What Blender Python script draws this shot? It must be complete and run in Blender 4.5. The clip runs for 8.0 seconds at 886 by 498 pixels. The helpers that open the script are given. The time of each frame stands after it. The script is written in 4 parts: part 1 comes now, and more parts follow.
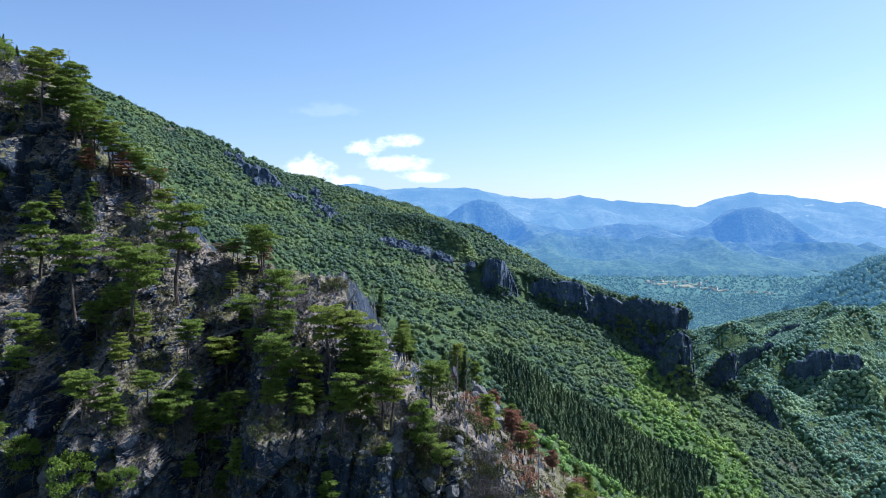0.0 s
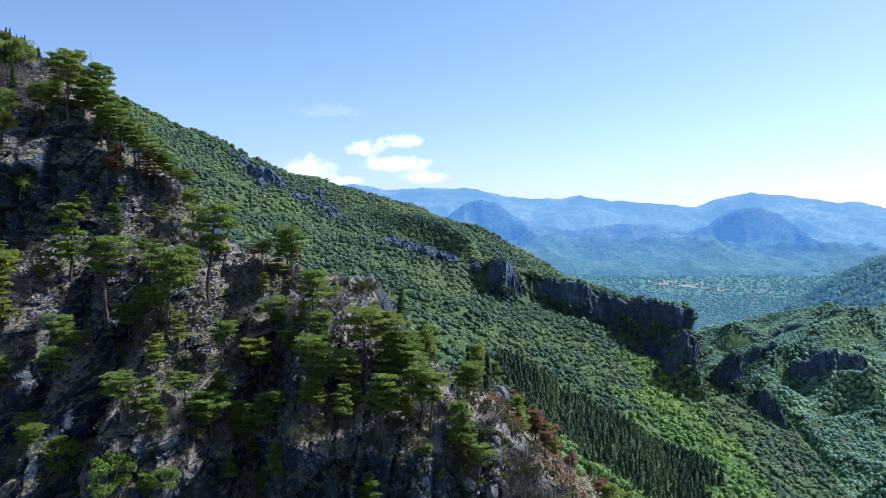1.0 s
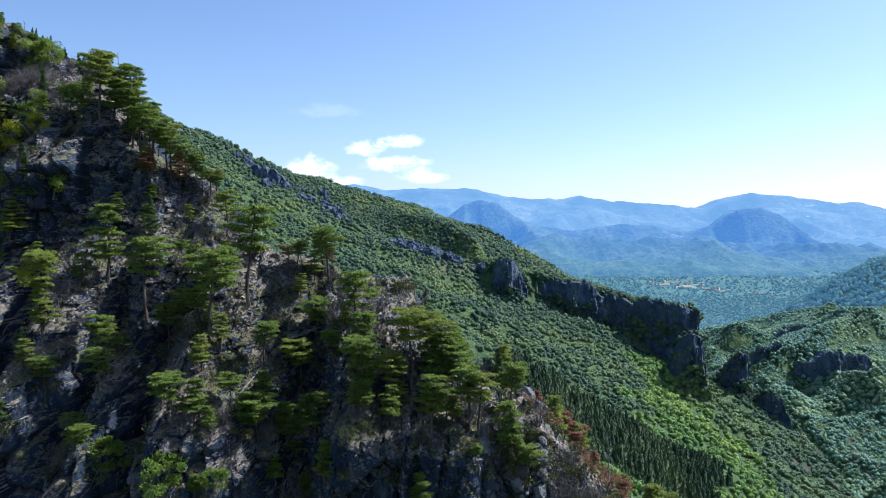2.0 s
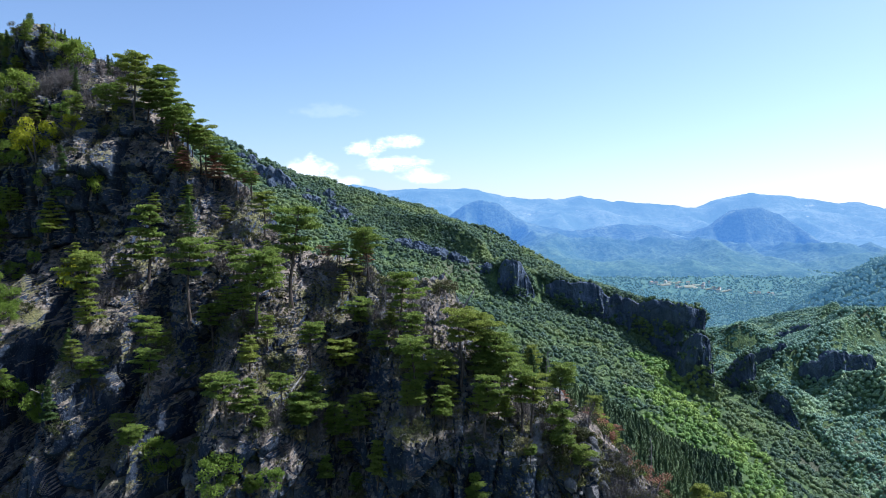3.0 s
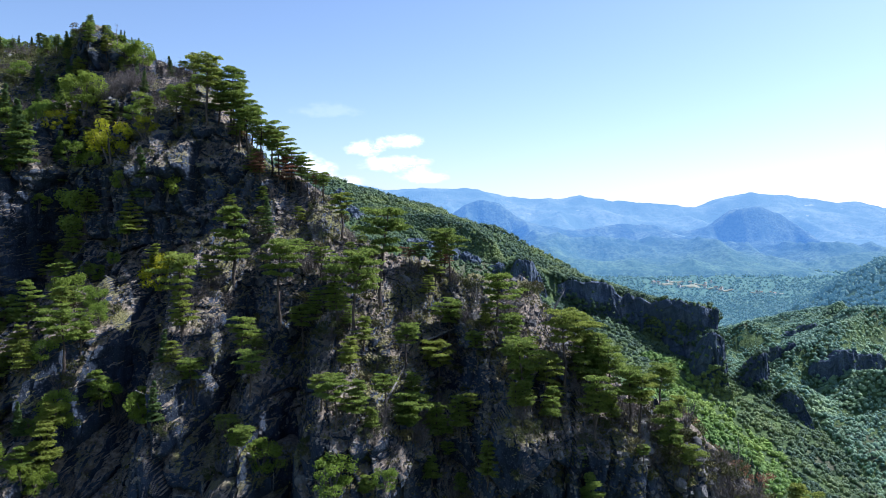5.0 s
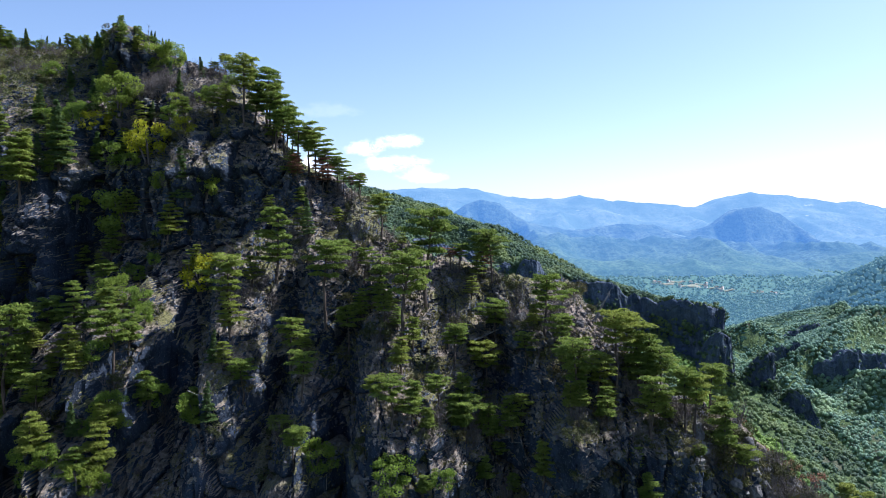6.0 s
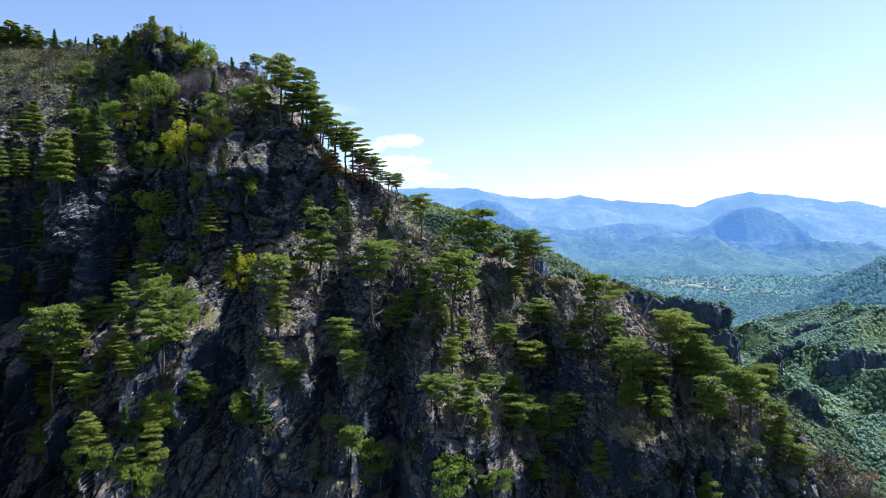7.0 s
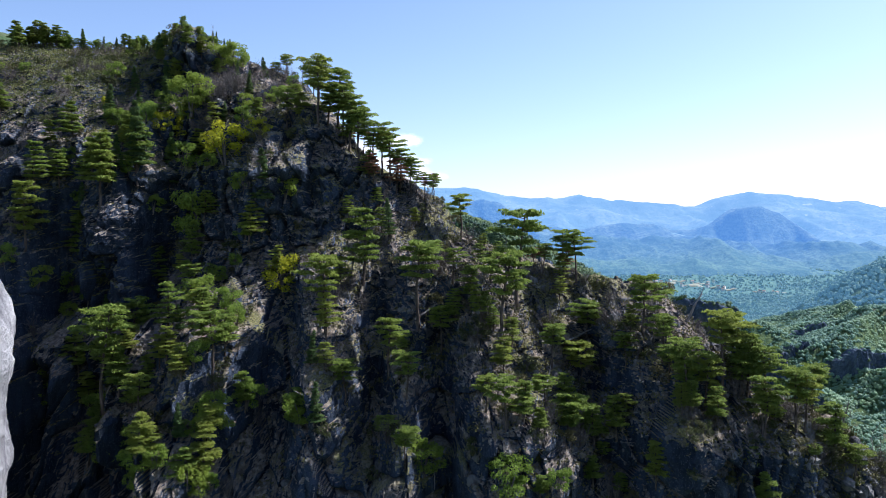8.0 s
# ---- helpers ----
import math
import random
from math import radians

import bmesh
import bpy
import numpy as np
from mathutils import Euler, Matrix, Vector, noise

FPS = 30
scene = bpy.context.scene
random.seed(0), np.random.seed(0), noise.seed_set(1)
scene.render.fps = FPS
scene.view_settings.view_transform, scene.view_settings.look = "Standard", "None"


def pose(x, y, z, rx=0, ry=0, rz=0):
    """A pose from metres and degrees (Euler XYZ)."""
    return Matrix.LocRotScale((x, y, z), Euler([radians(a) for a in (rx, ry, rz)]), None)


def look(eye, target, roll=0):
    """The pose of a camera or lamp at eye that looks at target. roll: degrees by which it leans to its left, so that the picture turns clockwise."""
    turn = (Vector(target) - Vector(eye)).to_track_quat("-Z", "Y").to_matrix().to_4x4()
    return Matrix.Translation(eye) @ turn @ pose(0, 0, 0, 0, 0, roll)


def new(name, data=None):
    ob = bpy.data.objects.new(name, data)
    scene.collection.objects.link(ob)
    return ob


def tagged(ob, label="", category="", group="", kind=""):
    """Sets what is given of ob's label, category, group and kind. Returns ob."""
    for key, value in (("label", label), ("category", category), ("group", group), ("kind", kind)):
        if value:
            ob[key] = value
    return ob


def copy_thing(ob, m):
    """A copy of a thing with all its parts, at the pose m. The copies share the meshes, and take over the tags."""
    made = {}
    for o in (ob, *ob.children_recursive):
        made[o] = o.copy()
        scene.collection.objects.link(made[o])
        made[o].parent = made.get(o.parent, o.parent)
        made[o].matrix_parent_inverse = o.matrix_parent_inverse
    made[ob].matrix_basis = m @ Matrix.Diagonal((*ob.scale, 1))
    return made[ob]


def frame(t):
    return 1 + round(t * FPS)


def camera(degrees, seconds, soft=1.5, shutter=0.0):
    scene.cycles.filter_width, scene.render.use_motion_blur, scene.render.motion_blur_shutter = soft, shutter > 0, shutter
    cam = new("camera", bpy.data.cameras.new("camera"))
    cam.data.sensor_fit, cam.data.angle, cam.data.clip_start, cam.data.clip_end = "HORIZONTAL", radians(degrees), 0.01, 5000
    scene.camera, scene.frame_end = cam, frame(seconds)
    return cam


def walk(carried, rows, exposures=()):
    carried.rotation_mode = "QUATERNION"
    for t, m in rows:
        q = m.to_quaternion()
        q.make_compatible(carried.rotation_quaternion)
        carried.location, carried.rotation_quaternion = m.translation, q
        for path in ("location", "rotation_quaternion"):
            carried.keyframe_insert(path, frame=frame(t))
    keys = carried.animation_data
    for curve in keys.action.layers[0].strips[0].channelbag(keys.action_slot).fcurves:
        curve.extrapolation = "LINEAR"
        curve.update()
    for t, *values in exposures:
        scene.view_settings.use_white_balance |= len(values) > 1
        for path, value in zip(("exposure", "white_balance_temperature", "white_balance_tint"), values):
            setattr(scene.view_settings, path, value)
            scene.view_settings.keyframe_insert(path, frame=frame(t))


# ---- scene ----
cam = camera(62.2, 8.0, 0.6)
METRES, EYE, TILT, LEAN, TURN = 54.0, 400.0, -2.0, 0.0, 0.0
ROWS = [
    (0.0, 0.0, 0.0, 0.0, 0.0, 0.0, 0.0),
    (0.5, -0.0418, -0.003, 0.0009, -0.03, 0.01, 0.02),
    (1.0, -0.0912, -0.0044, 0.0014, -0.04, 0.03, 0.05),
    (1.5, -0.1461, -0.0062, 0.0023, -0.07, 0.04, 0.03),
    (3.0, -0.3302, -0.0128, 0.0051, -0.19, 0.06, 0.07),
    (3.5, -0.3948, -0.0143, 0.006, -0.24, 0.06, 0.08),
    (4.0, -0.4595, -0.0166, 0.0075, -0.3, 0.06, 0.11),
    (4.5, -0.5254, -0.019, 0.0087, -0.33, 0.04, 0.11),
    (6.0, -0.7263, -0.0261, 0.0129, -0.49, 0.02, 0.12),
    (6.5, -0.7942, -0.0281, 0.0141, -0.53, 0.0, 0.12),
    (7.0, -0.8626, -0.0292, 0.015, -0.6, -0.0, 0.14),
    (7.5, -0.9313, -0.0297, 0.016, -0.67, -0.01, 0.16),
    (8.0, -0.9993, -0.03, 0.0165, -0.72, -0.02, 0.15),
]
walk(cam, [(t, pose(0, 0, EYE, TILT, LEAN, TURN) @ pose(METRES * x, METRES * y, METRES * z, 90 + pitch, roll, yaw)) for t, x, y, z, yaw, pitch, roll in ROWS], [(0.0, 0.73, 5450, 13), (8.0, 0.98, 5800, 18)])

# ---- world, sun, exposure ----
SUN_AZ, SUN_EL = 64.0, 47.0            # degrees to the right of straight ahead, degrees up
world = bpy.data.worlds.new("world")
scene.world = world
world.use_nodes = True
wn = world.node_tree.nodes
wn.clear()
sky = wn.new("ShaderNodeTexSky")
sky.sky_type = "NISHITA"
sky.sun_disc = False
sky.sun_elevation, sky.sun_rotation = radians(SUN_EL), radians(SUN_AZ)
sky.altitude, sky.air_density, sky.dust_density, sky.ozone_density = 500, 1.0, 1.1, 1.6
wbg, wout = wn.new("ShaderNodeBackground"), wn.new("ShaderNodeOutputWorld")
wbg.inputs["Strength"].default_value = 0.091
world.node_tree.links.new(sky.outputs[0], wbg.inputs["Color"])
world.node_tree.links.new(wbg.outputs[0], wout.inputs["Surface"])
sun_dir = Vector((math.sin(radians(SUN_AZ)) * math.cos(radians(SUN_EL)),
                  math.cos(radians(SUN_AZ)) * math.cos(radians(SUN_EL)), math.sin(radians(SUN_EL))))
sun = new("sun", bpy.data.lights.new("sun", "SUN"))
sun.data.energy, sun.data.angle, sun.data.color = 5.0, radians(0.53), (1.0, 0.965, 0.90)
sun.matrix_world = look(sun_dir * 900, (0, 0, 0))


# ---- materials ----
class Nodes:
    """A small writer of node trees for one material."""

    def __init__(self, name):
        self.m = bpy.data.materials.new(name)
        self.m.use_nodes = True
        self.t = self.m.node_tree
        self.b = self.t.nodes["Principled BSDF"]
        self.out = self.t.nodes["Material Output"]
        self.geo = self.t.nodes.new("ShaderNodeNewGeometry")
        self.co = self.t.nodes.new("ShaderNodeTexCoord")
        self.info = self.t.nodes.new("ShaderNodeObjectInfo")

    def link(self, a, b):
        self.t.links.new(a, b)

    def noise(self, scale, detail=4.0, rough=0.6, world_space=True, stretch=None, distort=0.0):
        n = self.t.nodes.new("ShaderNodeTexNoise")
        n.inputs["Scale"].default_value, n.inputs["Detail"].default_value = scale, detail
        n.inputs["Roughness"].default_value, n.inputs["Distortion"].default_value = rough, distort
        src = self.geo.outputs["Position"] if world_space else self.co.outputs["Object"]
        if stretch:
            mp = self.t.nodes.new("ShaderNodeMapping")
            mp.inputs["Scale"].default_value = stretch
            self.link(src, mp.inputs[0])
            src = mp.outputs[0]
        self.link(src, n.inputs["Vector"])
        return n.outputs["Fac"]

    def step(self, fac, lo, hi):
        n = self.t.nodes.new("ShaderNodeMapRange")
        n.interpolation_type = "SMOOTHSTEP"
        n.inputs[1].default_value, n.inputs[2].default_value = lo, hi
        self.link(fac, n.inputs[0])
        return n.outputs[0]

    def math(self, op, a, b):
        n = self.t.nodes.new("ShaderNodeMath")
        n.operation = op
        for s, v in zip(n.inputs, (a, b)):
            if isinstance(v, (int, float)):
                s.default_value = v
            else:
                self.link(v, s)
        return n.outputs[0]

    def mix(self, fac, a, b):
        n = self.t.nodes.new("ShaderNodeMix")
        n.data_type = "RGBA"
        for s, v in ((n.inputs[0], fac), (n.inputs[6], a), (n.inputs[7], b)):
            if isinstance(v, (int, float)):
                s.default_value = v
            elif isinstance(v, tuple):
                s.default_value = (*v, 1.0)
            else:
                self.link(v, s)
        return n.outputs[2]

    def bump(self, height, strength, dist):
        n = self.t.nodes.new("ShaderNodeBump")
        n.inputs["Strength"].default_value, n.inputs["Distance"].default_value = strength, dist
        self.link(height, n.inputs["Height"])
        self.link(n.outputs[0], self.b.inputs["Normal"])

    def normal_z(self):
        n = self.t.nodes.new("ShaderNodeSeparateXYZ")
        self.link(self.geo.outputs["Normal"], n.inputs[0])
        return n.outputs["Z"]

    def axis(self, name):
        n = self.t.nodes.new("ShaderNodeSeparateXYZ")
        self.link(self.geo.outputs["Position"], n.inputs[0])
        return n.outputs[name]

    def done(self, colour, rough=0.9, through_light=0.0):
        self.b.inputs["Roughness"].default_value = rough
        self.b.inputs["Specular IOR Level"].default_value = 0.1
        if isinstance(colour, tuple):
            self.b.inputs["Base Color"].default_value = (*colour, 1.0)
        else:
            self.link(colour, self.b.inputs["Base Color"])
        if through_light:
            tr, mx = self.t.nodes.new("ShaderNodeBsdfTranslucent"), self.t.nodes.new("ShaderNodeMixShader")
            if isinstance(colour, tuple):
                tr.inputs["Color"].default_value = (*colour, 1.0)
            else:
                self.link(colour, tr.inputs["Color"])
            mx.inputs[0].default_value = through_light
            self.link(self.b.outputs[0], mx.inputs[1])
            self.link(tr.outputs[0], mx.inputs[2])
            self.link(mx.outputs[0], self.out.inputs["Surface"])
        return self.m


def leaf_material(name, dark, light, third=None, glow=0.3, scale=0.9, world_space=False):
    """Foliage whose colour drifts from tree to tree and from tuft to tuft."""
    n = Nodes(name)
    c = n.mix(n.step(n.noise(scale, 3, 0.6, world_space), 0.3, 0.7), dark, light)
    if third:
        c = n.mix(n.step(n.info.outputs["Random"], 0.35, 1.0), c, n.mix(0.6, c, third))
    isl = n.geo.outputs["Random Per Island"]
    c = n.mix(n.math("MULTIPLY", isl, 0.55), c, n.mix(0.5, c, light))
    return n.done(c, 0.55, glow)


def rock_material(name, base, pale, dark, grassy=True, size=1.0):
    """Weathered limestone: streaks down the wall, pale and dark patches, dry soil and grass on the ledges."""
    n = Nodes(name)
    big = n.noise(0.07, 5, 0.6)
    c = n.mix(n.step(n.noise(0.30 * size, 5, 0.6, stretch=(1, 1, 0.22)), 0.34, 0.68), dark, base)
    c = n.mix(n.math("MULTIPLY", n.step(n.noise(0.9 * size, 7, 0.7, stretch=(1, 1, 0.4)), 0.40, 0.70), 0.45), c, base)
    c = n.mix(n.math("MULTIPLY", n.step(n.noise(0.16 * size, 6, 0.65, stretch=(1, 1, 0.4)), 0.55, 0.70), 0.55), c, pale)
    c = n.mix(n.math("MULTIPLY", n.step(n.noise(1.1 * size, 5, 0.7, stretch=(1, 1, 0.12)), 0.56, 0.70), 0.55), c, dark)
    c = n.mix(n.math("MULTIPLY", n.step(n.noise(2.4 * size, 6, 0.75), 0.58, 0.68), 0.35), c, pale)
    if grassy:
        flat = n.step(n.math("ADD", n.normal_z(), n.math("MULTIPLY", n.math("SUBTRACT", n.noise(0.5, 6, 0.7), 0.5), 0.8)), 0.50, 0.62)
        soil = n.mix(n.step(n.noise(1.6, 6, 0.7), 0.4, 0.62), (0.130, 0.106, 0.082), (0.33, 0.275, 0.215))
        grass = n.mix(n.step(n.noise(3.0, 4, 0.6), 0.35, 0.65), (0.070, 0.076, 0.030), (0.20, 0.185, 0.080))
        c = n.mix(flat, c, n.mix(n.step(big, 0.46, 0.60), soil, grass))
        # broken stone, hand to arm's length across: dark flecks paint the shaded gaps
        c = n.mix(n.math("MULTIPLY", n.step(n.noise(3.2, 4, 0.65), 0.56, 0.63), 0.6), c, dark)
        c = n.mix(n.math("MULTIPLY", n.step(n.noise(4.6, 4, 0.65), 0.58, 0.65), 0.6), c, pale)
    n.bump(n.noise(1.3 * size, 10, 0.72, stretch=(1, 1, 0.6)), 1.0, 0.7 / size)
    return n.done(c, 0.93)


# the walls' dark blue shade is put into this base colour
M_ROCK = rock_material("limestone", (0.046, 0.064, 0.096), (0.175, 0.19, 0.21), (0.012, 0.018, 0.029))
# blue haze before the far cliffs is put into their base colour
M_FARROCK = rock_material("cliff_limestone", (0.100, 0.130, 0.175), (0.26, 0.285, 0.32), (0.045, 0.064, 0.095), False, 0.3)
# lighter copy of the limestone, sunlight put into the pillar's colour
M_PALE = rock_material("sunlit_limestone", (0.34, 0.34, 0.34), (0.52, 0.51, 0.50), (0.13, 0.13, 0.14), False)
M_BOULDER = rock_material("boulder_stone", (0.19, 0.185, 0.178), (0.44, 0.425, 0.40), (0.055, 0.057, 0.062), False)
M_PINE = leaf_material("pine_needles", (0.085, 0.135, 0.030), (0.245, 0.315, 0.064), (0.285, 0.305, 0.060), 0.5)
M_SPRUCE = leaf_material("dark_needles", (0.055, 0.100, 0.040), (0.13, 0.19, 0.060), None, 0.45)
M_RED = leaf_material("dead_needles", (0.17, 0.075, 0.045), (0.31, 0.165, 0.10), (0.128, 0.102, 0.051))
M_YELLOW = leaf_material("yellow_green_leaves", (0.17, 0.20, 0.016), (0.44, 0.44, 0.028), None, 0.5)
M_BUSH = leaf_material("green_leaves", (0.075, 0.125, 0.025), (0.22, 0.31, 0.052), (0.25, 0.30, 0.048), 0.48)
M_SHRUB = leaf_material("low_shrub_leaves", (0.0382, 0.051, 0.0187), (0.085, 0.0935, 0.034), (0.128, 0.102, 0.051), 0.25)
M_SLOPE = leaf_material("slope_grass", (0.075, 0.090, 0.032), (0.19, 0.20, 0.075), None, 0.3, 0.15, True)
M_GRASS = leaf_material("dry_grass", (0.06, 0.064, 0.02), (0.165, 0.155, 0.055), None, 0.3, 0.2, True)


def bark_material(name, a, b):
    n = Nodes(name)
    c = n.mix(n.step(n.noise(2.2, 6, 0.7, False, (1, 1, 0.25)), 0.35, 0.65), a, b)
    n.bump(n.noise(9, 5, 0.7, False, (1, 1, 0.3)), 0.6, 0.05)
    return n.done(c, 0.95)


M_BARK = bark_material("pine_bark", (0.045, 0.036, 0.03), (0.14, 0.11, 0.09))
M_DEAD = bark_material("bleached_wood", (0.12, 0.111, 0.102), (0.252, 0.24, 0.222))
M_TWIG = bark_material("grey_twigs", (0.07, 0.06, 0.055), (0.16, 0.14, 0.13))


def canopy_material(name, dark, mid, bright, haze_sheen=0.4, grain=0.8, air=None):
    """Broadleaf woods: each crown its own green, bright patches here and there, a blue sheen standing in for haze.
    air: haze put into the emission of woods that lie kilometres off."""
    n = Nodes(name)
    c = n.mix(n.step(n.noise(0.16, 2, 0.5), 0.34, 0.66), dark, mid)
    c = n.mix(n.math("MULTIPLY", n.step(n.noise(0.018, 4, 0.6), 0.46, 0.68), 0.75), c, bright)
    c = n.mix(n.math("MULTIPLY", n.geo.outputs["Random Per Island"], 0.4), c, n.mix(0.5, c, bright))
    n.bump(n.noise(grain * 1.1, 4, 0.7), 0.7, 0.3 / grain)
    # blue-tinted sheen paints the haze over the crowns
    n.b.inputs["Sheen Weight"].default_value = haze_sheen
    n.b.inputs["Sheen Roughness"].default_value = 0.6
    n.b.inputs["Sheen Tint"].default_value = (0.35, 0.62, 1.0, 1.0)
    # haze as emission: these woods glow faintly blue
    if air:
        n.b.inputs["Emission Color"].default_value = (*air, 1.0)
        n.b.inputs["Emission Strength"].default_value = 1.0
    return n.done(c, 0.7, 0.15)


# blue in the dark tones stands in for haze over the slope
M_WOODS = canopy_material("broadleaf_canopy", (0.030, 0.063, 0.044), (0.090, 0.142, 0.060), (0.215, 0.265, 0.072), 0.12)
# brighter copy of the broadleaf greens, for ravine and lower slope
M_BRIGHT = canopy_material("bright_canopy", (0.065, 0.135, 0.035), (0.155, 0.255, 0.054), (0.27, 0.355, 0.068), 0.05)
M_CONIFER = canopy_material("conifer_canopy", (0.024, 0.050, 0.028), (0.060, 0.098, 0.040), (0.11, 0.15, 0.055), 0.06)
# hill greens lightened and blued: haze put into the base colour
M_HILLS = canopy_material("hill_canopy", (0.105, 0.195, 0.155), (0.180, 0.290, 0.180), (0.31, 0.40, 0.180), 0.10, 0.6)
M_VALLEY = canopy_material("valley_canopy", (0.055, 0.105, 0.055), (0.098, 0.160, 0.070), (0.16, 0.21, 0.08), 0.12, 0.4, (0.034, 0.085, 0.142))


def ground_material():
    """Forest floor near by, closed woods on the hills, green valley woods under blue haze put into the emission."""
    n = Nodes("forest_ground")
    wood = n.mix(n.step(n.noise(0.13, 3, 0.6), 0.35, 0.65), (0.040, 0.070, 0.032), (0.085, 0.125, 0.045))
    scrub = n.mix(n.step(n.noise(0.4, 5, 0.7), 0.4, 0.6), (0.072, 0.072, 0.048), (0.12, 0.114, 0.09))
    c = n.mix(n.math("MULTIPLY", n.step(n.noise(0.012, 4, 0.6), 0.58, 0.68), 0.8), wood, scrub)
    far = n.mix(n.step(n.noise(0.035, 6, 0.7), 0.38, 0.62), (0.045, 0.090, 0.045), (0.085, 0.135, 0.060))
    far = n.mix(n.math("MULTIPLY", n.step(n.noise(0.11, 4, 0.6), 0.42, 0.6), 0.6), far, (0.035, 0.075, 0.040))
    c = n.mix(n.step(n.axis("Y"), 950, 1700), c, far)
    n.link(n.mix(n.step(n.axis("Y"), 1100, 1900), (0.0, 0.0, 0.0), (0.033, 0.083, 0.140)), n.b.inputs["Emission Color"])   # haze over the far valley, painted as emission
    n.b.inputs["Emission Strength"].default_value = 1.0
    n.bump(n.noise(0.12, 6, 0.7), 1.0, 3.0)
    return n.done(c, 0.95)


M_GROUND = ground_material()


def backdrop_material():
    """The far range behind kilometres of air: pale rock and thin woods, a plain backdrop with the haze put into its
    emission.
    """
    n = Nodes("far_range")
    c = n.mix(n.step(n.noise(0.004, 8, 0.65), 0.36, 0.64), (0.022, 0.034, 0.018), (0.085, 0.090, 0.055))
    c = n.mix(n.math("MULTIPLY", n.step(n.noise(0.045, 4, 0.65), 0.42, 0.62), 0.6), c, (0.018, 0.030, 0.018))
    c = n.mix(n.step(n.noise(0.014, 6, 0.7, stretch=(1, 1, 2.5)), 0.62, 0.72), c, (0.20, 0.18, 0.16))
    n.bump(n.noise(0.03, 6, 0.75), 0.7, 14.0)
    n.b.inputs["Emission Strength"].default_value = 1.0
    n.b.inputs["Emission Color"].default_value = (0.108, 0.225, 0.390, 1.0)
    return n.done(c, 1.0)


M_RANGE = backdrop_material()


def valley_backdrop():
    """Wooded foothills, greener towards the valley; the blue air before them is emission that grows with distance."""
    n = Nodes("foothill_woods")
    near = n.mix(n.step(n.noise(0.012, 8, 0.7), 0.38, 0.62), (0.030, 0.060, 0.028), (0.075, 0.115, 0.050))
    far = n.mix(n.step(n.noise(0.006, 8, 0.7), 0.36, 0.64), (0.022, 0.040, 0.020), (0.085, 0.105, 0.055))
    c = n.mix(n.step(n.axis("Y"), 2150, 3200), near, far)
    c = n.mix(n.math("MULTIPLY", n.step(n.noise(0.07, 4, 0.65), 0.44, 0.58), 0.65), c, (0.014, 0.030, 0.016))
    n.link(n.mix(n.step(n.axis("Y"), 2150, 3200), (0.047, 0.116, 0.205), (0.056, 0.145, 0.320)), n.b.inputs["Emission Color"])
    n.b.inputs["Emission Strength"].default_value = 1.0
    n.bump(n.noise(0.06, 6, 0.75), 0.8, 9.0)
    return n.done(c, 1.0)


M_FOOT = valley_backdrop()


# ---- shared mesh and noise helpers ----
def mesh_object(name, verts, faces, material, smooth=False, parent=None, label=""):
    me = bpy.data.meshes.new(name)
    verts = np.asarray(verts, dtype=np.float32).reshape(-1, 3)
    faces = np.asarray(faces, dtype=np.int32)
    k = faces.shape[1]
    me.vertices.add(len(verts))
    me.vertices.foreach_set("co", verts.ravel())
    me.loops.add(faces.size)
    me.loops.foreach_set("vertex_index", faces.ravel())
    me.polygons.add(len(faces))
    me.polygons.foreach_set("loop_start", np.arange(0, faces.size, k, dtype=np.int32))
    me.polygons.foreach_set("use_smooth", np.full(len(faces), smooth))
    me.update(calc_edges=True)
    me.materials.append(material)
    ob = new(name, me)
    if parent:
        ob.parent = parent
    if label:
        ob["label"] = label
    return ob


def grid_faces(nu, nv):
    i = np.arange(nu * nv).reshape(nu, nv)
    return np.stack((i[:-1, :-1], i[1:, :-1], i[1:, 1:], i[:-1, 1:]), -1).reshape(-1, 4)


def hash01(ix, iy, iz, seed):
    h = (ix.astype(np.int64) * 374761393 + iy.astype(np.int64) * 668265263 + iz.astype(np.int64) * 2147483647 + seed * 144665) & 0xFFFFFFFF
    h = ((h ^ (h >> 13)) * 1274126177) & 0xFFFFFFFF
    h = ((h ^ (h >> 16)) * 2246822519) & 0xFFFFFFFF
    return ((h ^ (h >> 15)) & 0xFFFFFF) / float(0xFFFFFF)


def vnoise(x, y, z, seed=0):
    """Smooth value noise, -1 to 1."""
    x, y, z = np.broadcast_arrays(np.asarray(x, float), np.asarray(y, float), np.asarray(z, float))
    ix, iy, iz = np.floor(x), np.floor(y), np.floor(z)
    fx, fy, fz = x - ix, y - iy, z - iz
    fx, fy, fz = (f * f * f * (f * (f * 6 - 15) + 10) for f in (fx, fy, fz))
    total = 0
    for dx in (0, 1):
        for dy in (0, 1):
            for dz in (0, 1):
                w = (fx if dx else 1 - fx) * (fy if dy else 1 - fy) * (fz if dz else 1 - fz)
                total = total + w * hash01(ix + dx, iy + dy, iz + dz, seed)
    return total * 2 - 1


def fbm(x, y, z, octaves, seed=0, ridged=False):
    total, amp, size = 0, 1.0, 0.0
    for k in range(octaves):
        n = vnoise(x, y, z, seed + k * 17)
        total = total + amp * ((1 - 2 * np.abs(n)) if ridged else n)
        size += amp
        amp *= 0.5
        x, y, z = x * 2.03 + 11.3, y * 2.03 + 5.7, z * 2.03 + 8.1
    return total / size


